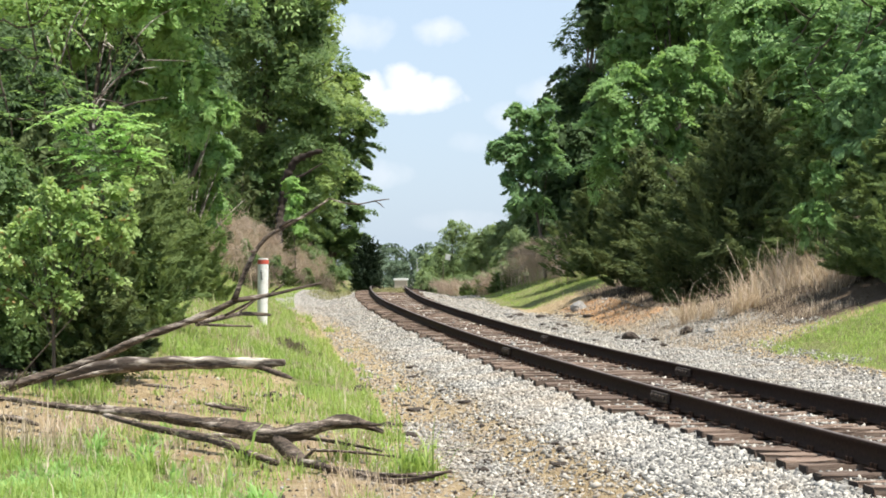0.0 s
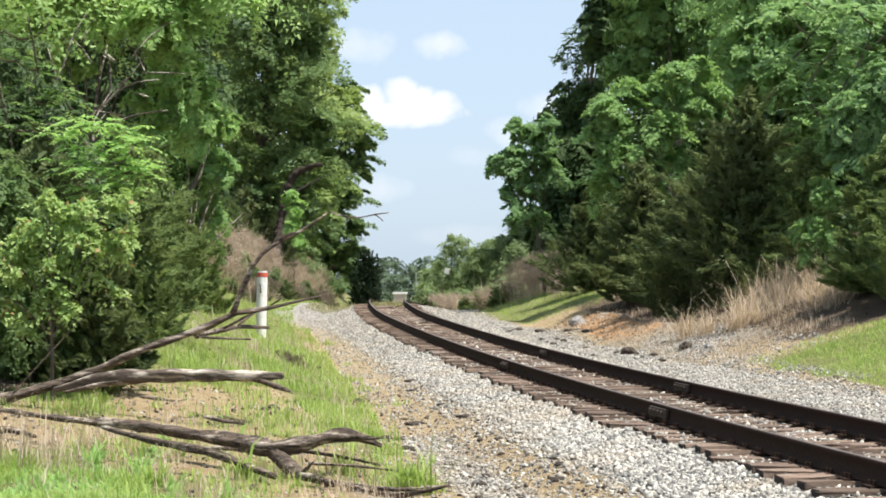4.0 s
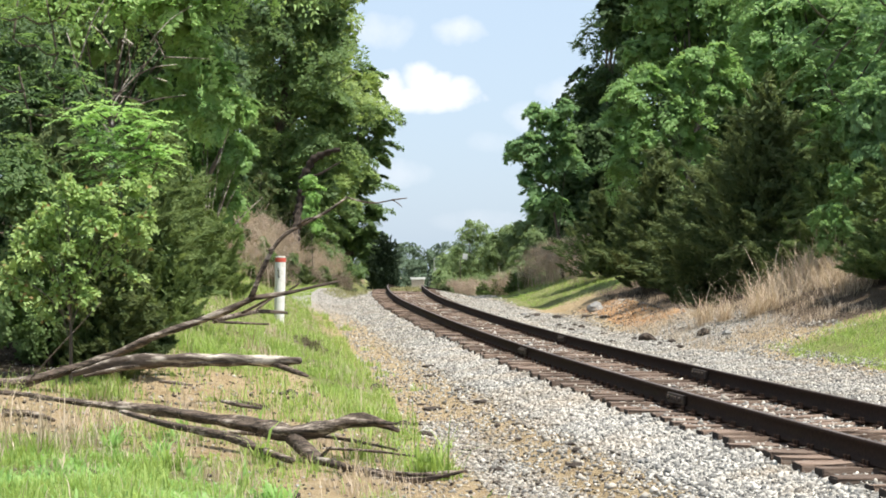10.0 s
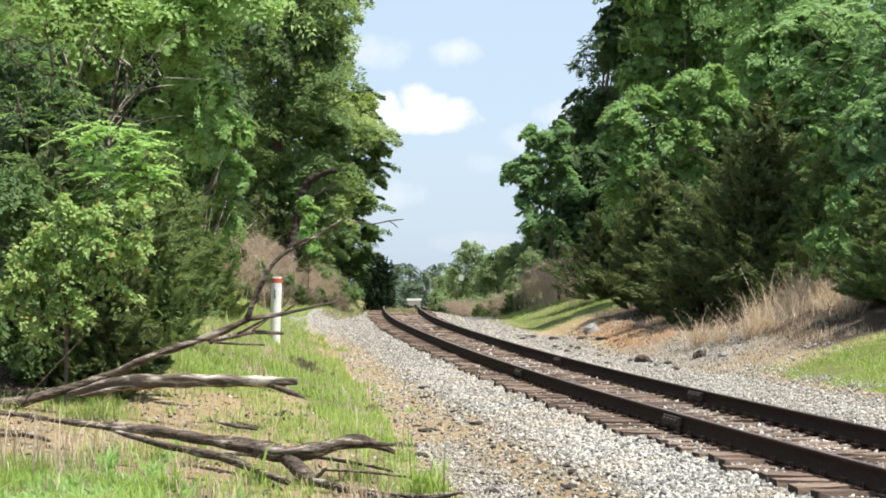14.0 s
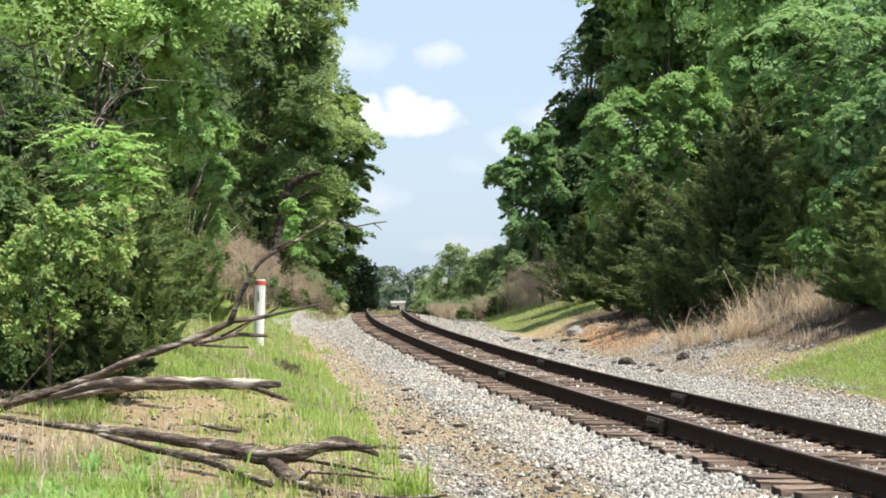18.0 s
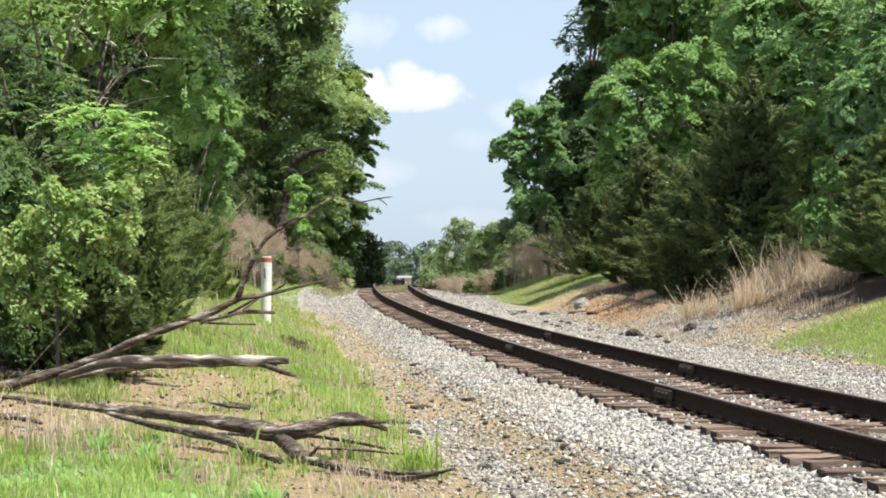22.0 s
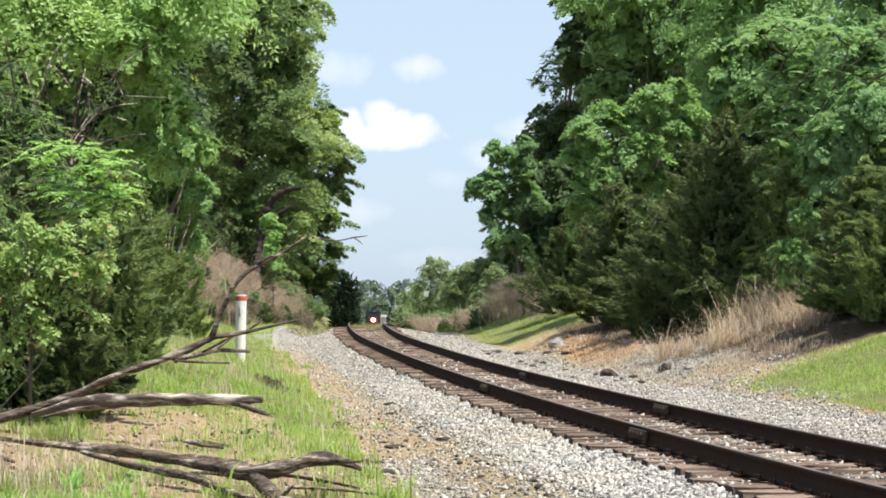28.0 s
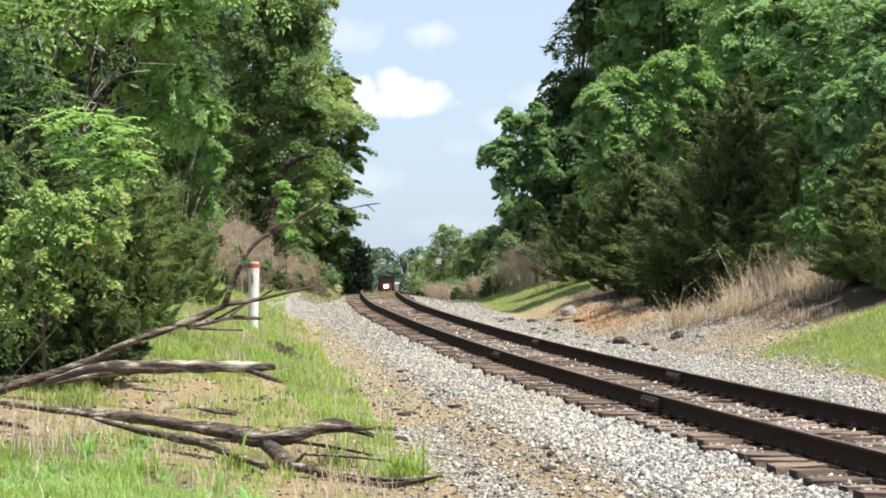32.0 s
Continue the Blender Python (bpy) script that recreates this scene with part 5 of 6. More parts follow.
broadleaf("tall leafy tree with bare lower limbs", (-10.22, 48.00, 1.81),
          [(-8.44, 47.52, 8.23, 0.95), (-9.04, 48.00, 8.57, 0.80), (-8.08, 48.35, 7.70, 0.70), (-7.62, 47.77, 7.17, 0.45), (-8.19, 48.00, 6.67, 0.55), (-7.21, 48.25, 6.38, 0.50), (-6.85, 47.75, 5.77, 0.50), (-6.47, 48.00, 5.45, 0.30), (-8.09, 48.25, 5.77, 0.50), (-8.69, 47.80, 6.08, 0.40), (-9.66, 48.00, 8.36, 0.55), (-11.67, 48.40, 8.73, 0.80), (-10.24, 47.70, 8.88, 0.60), (-10.73, 48.00, 7.20, 0.30), (-10.13, 48.15, 6.99, 0.30), (-7.44, 47.75, 8.18, 0.50), (-7.76, 48.00, 9.21, 1.20), (-9.49, 48.90, 10.22, 1.80), (-11.34, 47.00, 9.87, 2.00), (-6.78, 48.00, 9.63, 1.30), (-7.51, 48.20, 5.34, 0.40), (-7.11, 47.85, 5.03, 0.30), (-8.47, 48.00, 5.46, 0.40), (-11.05, 48.17, 7.96, 0.35)],
          42000, 0.155, LEAF_SUNNY, 0.09, 23, shell=0.4, clump=0.6, per=110, limbs=9)
bare = tagged(new("dead_tree"), "bare grey dead limbs standing among the leaves", "tree")
bp = (-9.18, 44.00, 2.03)
bare.location = (bp[0], bp[1], ground_z(bp[0], bp[1]))
for k, (pts, r) in enumerate((([(-9.18, 44.00, 2.03), (-9.11, 44.00, 4.10), (-9.05, 44.00, 5.66)], 0.06), ([(-9.08, 44.00, 5.40), (-8.82, 43.50, 6.25), (-8.65, 43.50, 7.01)], 0.03), ([(-9.11, 44.00, 5.40), (-8.37, 43.50, 5.99), (-7.74, 43.20, 6.66)], 0.035),
                              ([(-8.43, 43.50, 5.93), (-7.95, 43.30, 6.10), (-7.42, 43.20, 6.15)], 0.02), ([(-9.11, 44.00, 4.62), (-9.52, 43.50, 5.35), (-10.03, 43.50, 6.95)], 0.035), ([(-9.80, 43.60, 6.13), (-9.43, 43.40, 7.13), (-9.11, 43.40, 7.70)], 0.025),
                              ([(-9.06, 44.00, 5.01), (-8.09, 43.40, 5.34), (-7.23, 43.20, 5.45)], 0.025), ([(-6.91, 44.00, 3.46), (-6.51, 43.50, 4.07), (-6.32, 43.50, 4.71)], 0.02))):
    part("limb", tube_mesh("limb", pts, [r, r * 0.7, r * 0.25], BLEACHED, 6, 0.15, 90 + k, bare.location), None, bare)
rt = random.Random(31)
for k in range(16):
    at_x, at_z = rt.uniform(-9.4, -7.5), rt.uniform(4.8, 7.1)
    a_, b_ = rt.uniform(-0.76, 1.0), rt.uniform(-0.25, 0.88)
    q = Vector((at_x, 43 + rt.uniform(-0.6, 0.8), at_z))
    part("twig", tube_mesh("twig", [q, q + Vector((a_ * 0.5, 0, b_ * 0.6)), q + Vector((a_, rt.uniform(-0.3, 0.3), b_))], [0.016, 0.012, 0.005], BLEACHED, 5, 0.15, 600 + k, bare.location), None, bare)
snag = tagged(new("dead_shrub"), "bare grey dead shrub with spreading twigs", "shrub")
snag.location = (-7.9, 50.0, ground_z(-7.9, 50.0))
for k in range(22):
    a_, r_ = rt.uniform(-1.2, 1.2), rt.uniform(1.2, 2.6)
    tip = Vector((math.sin(a_) * r_ * 0.8, rt.uniform(-0.8, 0.8), 1.0 + math.cos(a_) * r_))
    part("twig", tube_mesh("twig", [(0, 0, 0), tip * 0.5 + Vector((0, 0, 0.25)), tip], [0.025, 0.015, 0.005], BLEACHED, 5, 0.2, 640 + k), None, snag)
broadleaf("leafy tree behind the thicket with drooping sprays", (-9.29, 55.00, 2.03),
          [(*(-8.96, 55.00, 5.59), 1.3), (*(-7.99, 55.00, 4.78), 1.0), (*(-10.26, 55.00, 4.78), 1.4), (*(-7.69, 54.00, 5.99), 0.7), (*(-9.45, 55.00, 3.65), 1.1), (*(-8.47, 56.00, 3.53), 1.0), (*(-11.92, 56.00, 4.35), 1.6), (*(-10.74, 55.00, 2.68), 1.2)],
          34000, 0.13, LEAF_OAK, 0.14, 24, shell=0.4)
broadleaf("big dark green locust tree beside the line", (-14.49, 125.00, 3.22),
          [(*(-15.22, 125.00, 17.93), 3.98), (*(-13.01, 125.00, 19.77), 3.12), (*(-16.19, 124.00, 13.06), 3.41), (*(-12.91, 124.00, 14.51), 3.55), (*(-11.73, 125.00, 17.93), 1.85), (*(-11.18, 125.00, 11.68), 2.13), (*(-13.28, 124.00, 9.41), 2.56), (*(-16.56, 124.00, 8.31), 2.84), (*(-14.60, 126.00, 22.88), 3.69), (*(-17.94, 126.00, 18.80), 3.41), (*(-12.10, 125.00, 6.90), 1.70), (*(-14.85, 125.00, 6.16), 2.27), (*(-11.27, 126.00, 21.03), 1.28), (*(-16.32, 125.00, 5.06), 2.13), (*(-13.01, 125.00, 4.69), 1.85)],
          60000, 0.27, LEAF_LOCUST, 0.4, 25, squash=(0.15, 0.4), shell=0.5, name="locust_tree", clump=0.5, per=230, slim=0.3, level=0.7)
broadleaf("tall locust tree with layered feathery sprays", (-14.37, 172.00, 3.41),
          [(*(-13.86, 172.00, 18.59), 2.8), (*(-12.77, 171.00, 15.47), 2.6), (*(-12.09, 172.00, 12.77), 1.9), (*(-14.28, 171.00, 11.95), 3.0), (*(-11.33, 172.00, 14.54), 1.3), (*(-12.60, 172.00, 9.73), 1.9), (*(-13.86, 172.00, 6.95), 2.4), (*(-12.42, 173.00, 18.94), 1.3), (*(-15.38, 172.00, 17.07), 3.0), (*(-15.88, 172.00, 7.96), 3.0), (*(-11.94, 172.00, 6.95), 1.2), (*(-13.36, 172.00, 4.42), 1.8), (*(-14.87, 172.00, 4.93), 2.2), (*(-12.44, 172.00, 4.93), 1.2), (*(-16.64, 172.00, 4.42), 2.2), (*(-12.30, 171.00, 2.90), 1.3), (*(-12.10, 171.00, 4.60), 1.1)],
          42000, 0.32, LEAF_LOCUST, 0.35, 26, squash=(0.15, 0.4), shell=0.5, name="locust_tree", clump=0.5, per=230, slim=0.3, level=0.7)
# dark cedars added as stand-ins for the shaded hollow under the locusts
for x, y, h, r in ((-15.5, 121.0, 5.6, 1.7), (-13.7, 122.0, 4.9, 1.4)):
    cedar_tree("dark cedar added for the deep shade under the taller trees", (x, y), h, r, 16000, NEEDLE, int(200 - x), 0.2, sharp=0.5, group="cedars under the locust trees")
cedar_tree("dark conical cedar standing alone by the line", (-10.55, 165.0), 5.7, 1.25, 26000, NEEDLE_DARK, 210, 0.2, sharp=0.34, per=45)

# brown brush on the bank


def brush(label, x, y, w, d, h, n, seed, material=BRUSH, name="dry_brush"):
    rng = np.random.default_rng(seed)
    s = np.stack([rng.normal(0, w, n), rng.normal(0, d, n), np.zeros(n)], 1)
    z0 = ground_z(x, y)
    s[:, 2] = [ground_z(x + a, y + b) - z0 - 0.03 for a, b in s[:, :2]]
    v, f = blades(s[: n // 8], h * 0.75, 0.008, rng, 1.0)
    k = n * 3
    d = rng.normal(0, 1, (k, 3))
    d /= np.linalg.norm(d, axis=1)[:, None]
    m_ = n // 14
    heads = s[rng.integers(0, n, m_)] + np.stack([np.zeros(m_), np.zeros(m_), h * rng.uniform(0.35, 0.95, m_)], 1)
    tw = heads[rng.integers(0, m_, k)] + d * (rng.uniform(0.3, 1, k) * min(0.3, h * 0.3))[:, None]
    ob = tagged(new(name), label, "brush")
    ob.location = (x, y, z0)
    tagged(part("stem_mass", mesh_from("stem_mass", v, f, material), None, ob), kind="stuff")
    tagged(part("twig_mass", leaf_mesh("twig_mass", tw, d, min(0.3, h * 0.35), 0.014, rng, material, 0.3, 0.8), None, ob), kind="stuff")
    return ob


for k, (p, w, h, n) in enumerate((((-12.66, 80.00, 2.80), 0.6, 2.3, 2000), ((-12.75, 86.00, 2.90), 0.6, 1.2, 1400), ((-12.81, 90.00, 3.08), 0.6, 2.4, 2000), ((-13.04, 96.00, 3.08), 0.5, 1.1, 1000), ((-13.13, 101.00, 3.17), 0.6, 2.5, 2000), ((-13.15, 107.00, 3.12), 0.5, 1.3, 1000), ((-13.28, 114.00, 3.23), 0.6, 2.6, 2000), ((-13.31, 121.00, 3.09), 0.6, 1.5, 1400), ((-13.36, 129.00, 2.90), 0.6, 2.4, 1800), ((-13.39, 138.00, 2.81), 0.6, 1.8, 1400), ((-13.41, 148.00, 2.69), 0.6, 2.3, 1400), ((-13.20, 158.00, 2.55), 0.6, 1.8, 1200))):
    brush("tangle of dry brown brush on the bank", p[0], p[1], w, 0.9, h, n, 300 + k)
rb = random.Random(12)
for k in range(14):
    y = rb.uniform(78, 150)
    o = -rb.uniform(8.9, 10.4)
    brush("dark clump of dead weeds on the bank" if k % 2 else "pale clump of dead weeds on the bank", centre(y) + o, y, 0.3, 0.4, rb.uniform(0.9, 2.4), 500, 360 + k, BRUSH_DARK if k % 2 else BRUSH, "dead_weeds")
for k, (p, r) in enumerate((((-13.04, 88.00, 3.07), 1.0), ((-12.40, 96.00, 3.02), 0.9), ((-12.20, 108.00, 3.04), 0.9), ((-12.00, 124.00, 2.77), 0.9))):
    zb = ground_z(p[0], p[1])
    broadleaf("low dark green shrub among the dry brush", p, [(p[0] + dx * r, p[1], zb + r * dz, r * q) for dx, dz, q in ((0, 0.9, 0.5), (-0.6, 0.6, 0.4), (0.6, 0.5, 0.4), (0.2, 1.3, 0.3))], 3500, 0.13, LEAF_LOCUST, 0.04, 430 + k, "shrub", 0.4, 0.3, 3, "leafy_shrub", per=40)
for k, (p, h, r, n) in enumerate((((-9.61, 72.00, 2.02), 1.2, 0.5, 5000), ((-9.50, 90.00, 1.65), 1.1, 0.5, 5000), ((-9.60, 104.00, 1.84), 1.0, 0.5, 4000), ((-10.10, 84.00, 2.37), 1.6, 0.6, 6000), ((-10.01, 122.00, 1.74), 0.9, 0.5, 3000))):
    cedar_tree("small young cedar among dry brush", p[:2], h, r, n, NEEDLE, 220 + k, 0.12, sharp=0.6, group="young cedars on the near bank")

broadleaf("bright green sapling in front of the dark wood", (-10.72, 106.00, 2.63),
          [(*(-10.82, 106.00, 6.53), 0.55), (*(-10.69, 106.00, 5.59), 0.6), (*(-10.85, 106.00, 4.81), 0.6), (*(-10.57, 106.00, 4.04), 0.5)], 6000, 0.16, LEAF_BRIGHT, 0.025, 29, shell=0.3, limbs=3, name="sapling")
vine = tagged(new("leaning_trunk"), "dark leaning tree trunk wrapped in vines", "tree")
vp = (-13.15, 118.00, 2.77)
vine.location = (vp[0], vp[1], ground_z(vp[0], vp[1]))
part("trunk", tube_mesh("trunk", [vp, (-13.02, 120.00, 5.27), (-12.67, 120.00, 7.56), (-11.79, 120.00, 8.80), (-10.38, 120.00, 9.22)], [0.26, 0.24, 0.22, 0.2, 0.12], TIE_END, 9, 0.3, 97, vine.location), None, vine)
part("limb", tube_mesh("limb", [(-12.67, 120.00, 7.38), (-11.56, 119.50, 7.71), (-10.33, 119.50, 8.41)], [0.1, 0.09, 0.05], TIE_END, 7, 0.3, 98, vine.location), None, vine)

for k, (p, w, h, n) in enumerate((((-3.74, 37.00, 0.34), 0.13, 0.3, 160), ((-4.01, 38.00, 0.38), 0.1, 0.2, 100), ((-3.60, 38.00, 0.33), 0.12, 0.15, 90))):
    brush("small dead brown weed at the path's edge", p[0], p[1], w, 0.12, h, n, 380 + k, BRUSH_DARK, "dead_weeds")
for k, (p, w, h, n) in enumerate((((-9.71, 92.00, 1.66), 0.5, 1.1, 900), ((-9.85, 112.00, 1.55), 0.5, 1.2, 900), ((-9.96, 78.00, 1.61), 0.5, 1.2, 900))):
    brush("dark tangled shrub on the green bank", p[0], p[1], w, 0.5, h, n, 390 + k, BRUSH_DARK, "dead_weeds")

for k, (p, w, h, n) in enumerate((((-9.02, 58.00, 2.92), 0.6, 2.6, 700), ((-8.83, 62.00, 3.03), 0.7, 2.2, 700))):
    brush("tangle of bare grey vines hanging under the trees", p[0], p[1], w, 0.8, h, n, 340 + k, name="bare_vine")

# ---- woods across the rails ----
# the next three trees have shade put into their dark leaf colour
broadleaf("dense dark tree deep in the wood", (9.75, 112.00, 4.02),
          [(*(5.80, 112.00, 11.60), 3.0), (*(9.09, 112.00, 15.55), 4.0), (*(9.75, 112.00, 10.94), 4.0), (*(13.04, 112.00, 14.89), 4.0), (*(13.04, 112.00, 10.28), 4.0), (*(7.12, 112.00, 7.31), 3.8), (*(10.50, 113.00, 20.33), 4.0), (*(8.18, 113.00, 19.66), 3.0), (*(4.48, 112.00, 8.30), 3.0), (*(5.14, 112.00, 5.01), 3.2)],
          30000, 0.34, LEAF_SHADED, 0.4, 37, shell=0.35)
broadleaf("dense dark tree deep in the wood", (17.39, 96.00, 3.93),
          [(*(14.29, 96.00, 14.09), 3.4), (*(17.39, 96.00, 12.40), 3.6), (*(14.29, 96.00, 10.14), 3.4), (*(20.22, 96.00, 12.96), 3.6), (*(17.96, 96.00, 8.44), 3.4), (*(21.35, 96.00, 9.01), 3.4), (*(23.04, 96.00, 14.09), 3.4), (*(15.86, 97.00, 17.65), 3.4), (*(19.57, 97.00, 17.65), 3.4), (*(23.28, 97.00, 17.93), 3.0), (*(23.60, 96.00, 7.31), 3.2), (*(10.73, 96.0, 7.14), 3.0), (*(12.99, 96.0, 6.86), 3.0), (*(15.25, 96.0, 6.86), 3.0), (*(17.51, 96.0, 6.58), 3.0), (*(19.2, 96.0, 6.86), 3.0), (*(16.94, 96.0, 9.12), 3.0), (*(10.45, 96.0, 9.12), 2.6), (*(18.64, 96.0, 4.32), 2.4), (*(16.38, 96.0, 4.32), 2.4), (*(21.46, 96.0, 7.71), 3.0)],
          46000, 0.31, LEAF_SHADED, 0.4, 38, shell=0.35)
broadleaf("tall broadleaf tree at the wood's edge with shade-darkened leaves", (3.95, 92.00, 2.47),
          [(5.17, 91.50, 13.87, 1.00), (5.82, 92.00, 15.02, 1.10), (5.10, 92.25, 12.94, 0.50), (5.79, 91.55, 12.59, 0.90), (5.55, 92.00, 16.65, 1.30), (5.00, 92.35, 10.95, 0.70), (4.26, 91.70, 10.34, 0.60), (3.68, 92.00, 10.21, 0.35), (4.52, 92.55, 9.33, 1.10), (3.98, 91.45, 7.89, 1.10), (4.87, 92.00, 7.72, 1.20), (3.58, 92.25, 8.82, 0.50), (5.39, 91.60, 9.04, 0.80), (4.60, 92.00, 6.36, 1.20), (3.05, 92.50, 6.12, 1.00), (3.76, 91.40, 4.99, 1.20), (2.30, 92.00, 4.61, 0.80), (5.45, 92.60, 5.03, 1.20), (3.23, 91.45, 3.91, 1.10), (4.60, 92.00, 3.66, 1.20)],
          72000, 0.21, LEAF_SHADED, 0.2, 31, shell=0.35, clump=0.42)
broadleaf("pale young tree leaning out of the dark wood", (2.6, 88.0, 2.3),
          [(0.65, 87.72, 7.04, 0.55), (1.29, 88.00, 7.49, 0.75), (2.08, 88.38, 8.51, 0.75), (2.45, 87.67, 7.63, 0.65), (1.55, 88.00, 6.54, 0.55), (0.91, 88.21, 5.77, 0.42), (1.29, 87.79, 5.15, 0.42), (1.29, 88.00, 8.94, 0.40), (2.86, 88.33, 6.68, 0.65), (2.71, 87.72, 8.92, 0.55), (1.81, 88.00, 5.94, 0.50), (0.26, 88.17, 7.19, 0.35), (1.16, 87.78, 4.46, 0.45), (2.07, 88.00, 4.85, 0.60)],
          20000, 0.2, LEAF_PALE, 0.07, 43, shell=0.1, clump=0.8, per=100, slim=0.36, level=0.4, name="young_tree")
broadleaf("tall spreading broadleaf tree on the bank", (7.31, 84.00, 2.62),
          [(6.14, 83.50, 12.78, 1.00), (7.16, 84.00, 13.59, 1.10), (8.71, 84.60, 13.93, 1.20), (10.06, 83.45, 13.26, 1.10), (6.67, 84.00, 11.56, 0.90), (7.96, 84.55, 12.18, 1.10), (9.38, 83.45, 11.99, 1.10), (5.73, 84.00, 11.07, 0.80), (10.94, 84.50, 12.12, 1.00), (11.60, 83.55, 13.28, 0.90), (7.91, 84.00, 15.32, 2.00), (10.51, 85.10, 15.75, 2.20), (5.87, 83.20, 15.43, 1.60), (12.85, 84.00, 15.32, 2.00), (12.55, 84.50, 11.62, 1.00), (7.37, 83.55, 10.21, 0.90), (8.89, 84.00, 10.38, 0.90), (10.43, 84.45, 10.67, 0.90)],
          62000, 0.22, LEAF_OAK, 0.22, 32, shell=0.4, clump=0.48)
broadleaf("tall leafy tree with pale upper leaves", (11.88, 74.00, 2.91),
          [(*(10.80, 74.00, 10.74), 2.0), (*(12.54, 74.00, 11.61), 2.2), (*(14.08, 73.00, 10.40), 2.0), (*(11.72, 73.00, 9.11), 1.6), (*(13.66, 73.00, 8.04), 1.9), (*(10.28, 75.00, 13.08), 2.2), (*(13.15, 75.00, 13.96), 2.2), (*(9.92, 74.00, 9.87), 1.6), (*(12.15, 73.00, 6.75), 1.7)],
          44000, 0.19, LEAF_OAK, 0.26, 33, shell=0.45)
broadleaf("light green tree at the wood's edge", (13.16, 60.00, 2.62),
          [(*(12.64, 60.00, 8.27), 1.5), (*(13.69, 60.00, 9.33), 1.6), (*(12.28, 60.00, 9.68), 1.3), (*(14.22, 60.00, 7.21), 1.5), (*(12.99, 60.00, 6.50), 1.4), (*(11.75, 60.00, 7.38), 1.2), (*(14.64, 61.00, 11.25), 1.8), (*(12.85, 61.00, 11.61), 1.7), (*(12.11, 60.00, 5.62), 1.2), (*(15.11, 60.00, 8.62), 1.6)],
          42000, 0.16, LEAF_PALE, 0.2, 34, shell=0.4)
frond_tree("pale sumac-like tree with long feathered leaves at the wood's edge", (12.2, 56.0),
           [(8.50, 54.55, 9.15, 0.90), (9.06, 55.00, 9.54, 0.90), (9.79, 55.45, 9.28, 0.90), (10.43, 54.55, 9.31, 0.90), (11.00, 55.00, 8.89, 0.90), (9.30, 55.45, 8.63, 0.90), (9.95, 54.55, 8.35, 0.90), (10.76, 55.00, 8.08, 0.90), (8.81, 55.45, 7.97, 0.90), (9.47, 54.55, 7.71, 0.90), (10.35, 55.00, 7.43, 0.90), (11.09, 55.45, 7.32, 0.90), (8.98, 54.55, 7.06, 0.90), (9.87, 55.00, 6.79, 0.90), (10.76, 55.45, 6.67, 0.90), (9.95, 54.55, 5.94, 0.90), (10.84, 55.00, 5.82, 0.90), (11.42, 55.45, 7.97, 0.90), (11.55, 54.55, 8.83, 0.90), (11.65, 55.00, 6.63, 0.90), (12.56, 55.45, 8.30, 0.90), (9.31, 54.55, 6.34, 0.90), (10.51, 55.00, 5.33, 0.90), (11.25, 55.45, 5.04, 0.90), (12.03, 54.55, 9.47, 0.90), (12.29, 55.00, 6.30, 0.90)],
           9, 0.95, LEAF_PALE, 44, "tree_of_heaven", 0.12, 10)
broadleaf("sunlit green tree reaching out of the wood", (6.48, 72.00, 2.44),
          [(4.41, 70.70, 8.02, 0.60), (5.22, 71.00, 8.74, 0.60), (6.08, 71.30, 8.49, 0.60), (6.91, 70.72, 9.27, 0.55), (7.73, 71.00, 9.57, 0.50), (7.55, 71.35, 8.29, 0.70), (6.44, 70.65, 7.45, 0.70), (5.01, 71.00, 7.27, 0.60), (4.45, 71.30, 6.40, 0.60), (5.45, 70.70, 6.21, 0.60), (8.35, 71.00, 8.53, 0.50), (8.80, 71.25, 7.65, 0.50), (4.16, 70.75, 5.38, 0.50), (5.85, 71.00, 5.12, 0.60), (7.17, 71.30, 6.25, 0.60), (9.37, 70.80, 7.09, 0.40), (3.80, 71.00, 7.11, 0.35)],
          36000, 0.17, LEAF_OAK, 0.07, 39, shell=0.1, clump=0.9, per=130, slim=0.36, level=0.25)
broadleaf("pale green young tree in front of the cedars", (10.24, 50.00, 1.97),
          [(*(9.65, 50.00, 5.94), 0.8), (*(10.53, 50.00, 6.53), 0.9), (*(11.26, 50.00, 5.50), 0.9), (*(10.24, 50.00, 4.91), 0.8), (*(9.35, 50.00, 4.62), 0.6), (*(11.12, 50.00, 4.18), 0.7), (*(12.00, 50.00, 4.62), 0.8), (*(9.06, 50.00, 5.36), 0.5)],
          30000, 0.12, LEAF_PALE, 0.1, 40, shell=0.4, squash=(0.5, 0.9), name="young_tree")
for k, (p, h, r, n) in enumerate((((7.70, 57.00, 1.55), 6.5, 2.2, 52000), ((6.25, 59.00, 1.56), 4.5, 1.8, 36000), ((5.30, 66.00, 1.98), 5.0, 1.7, 34000), ((4.21, 77.00, 2.29), 4.2, 1.6, 24000), ((9.08, 55.00, 1.71), 4.4, 1.4, 28000),
                                  ((9.45, 45.50, 1.12), 3.7, 1.2, 34000), ((9.69, 43.00, 1.01), 3.6, 1.4, 34000), ((7.68, 62.00, 1.93), 5.6, 1.5, 26000))):
    cedar_tree("broad dark olive-green cedar on the bank", p[:2], h, r, n, NEEDLE_OLIVE if k in (4, 5, 6) else NEEDLE, 230 + k, 0.15, sharp=0.7, per=190, group="cedars on the bank across the rails")
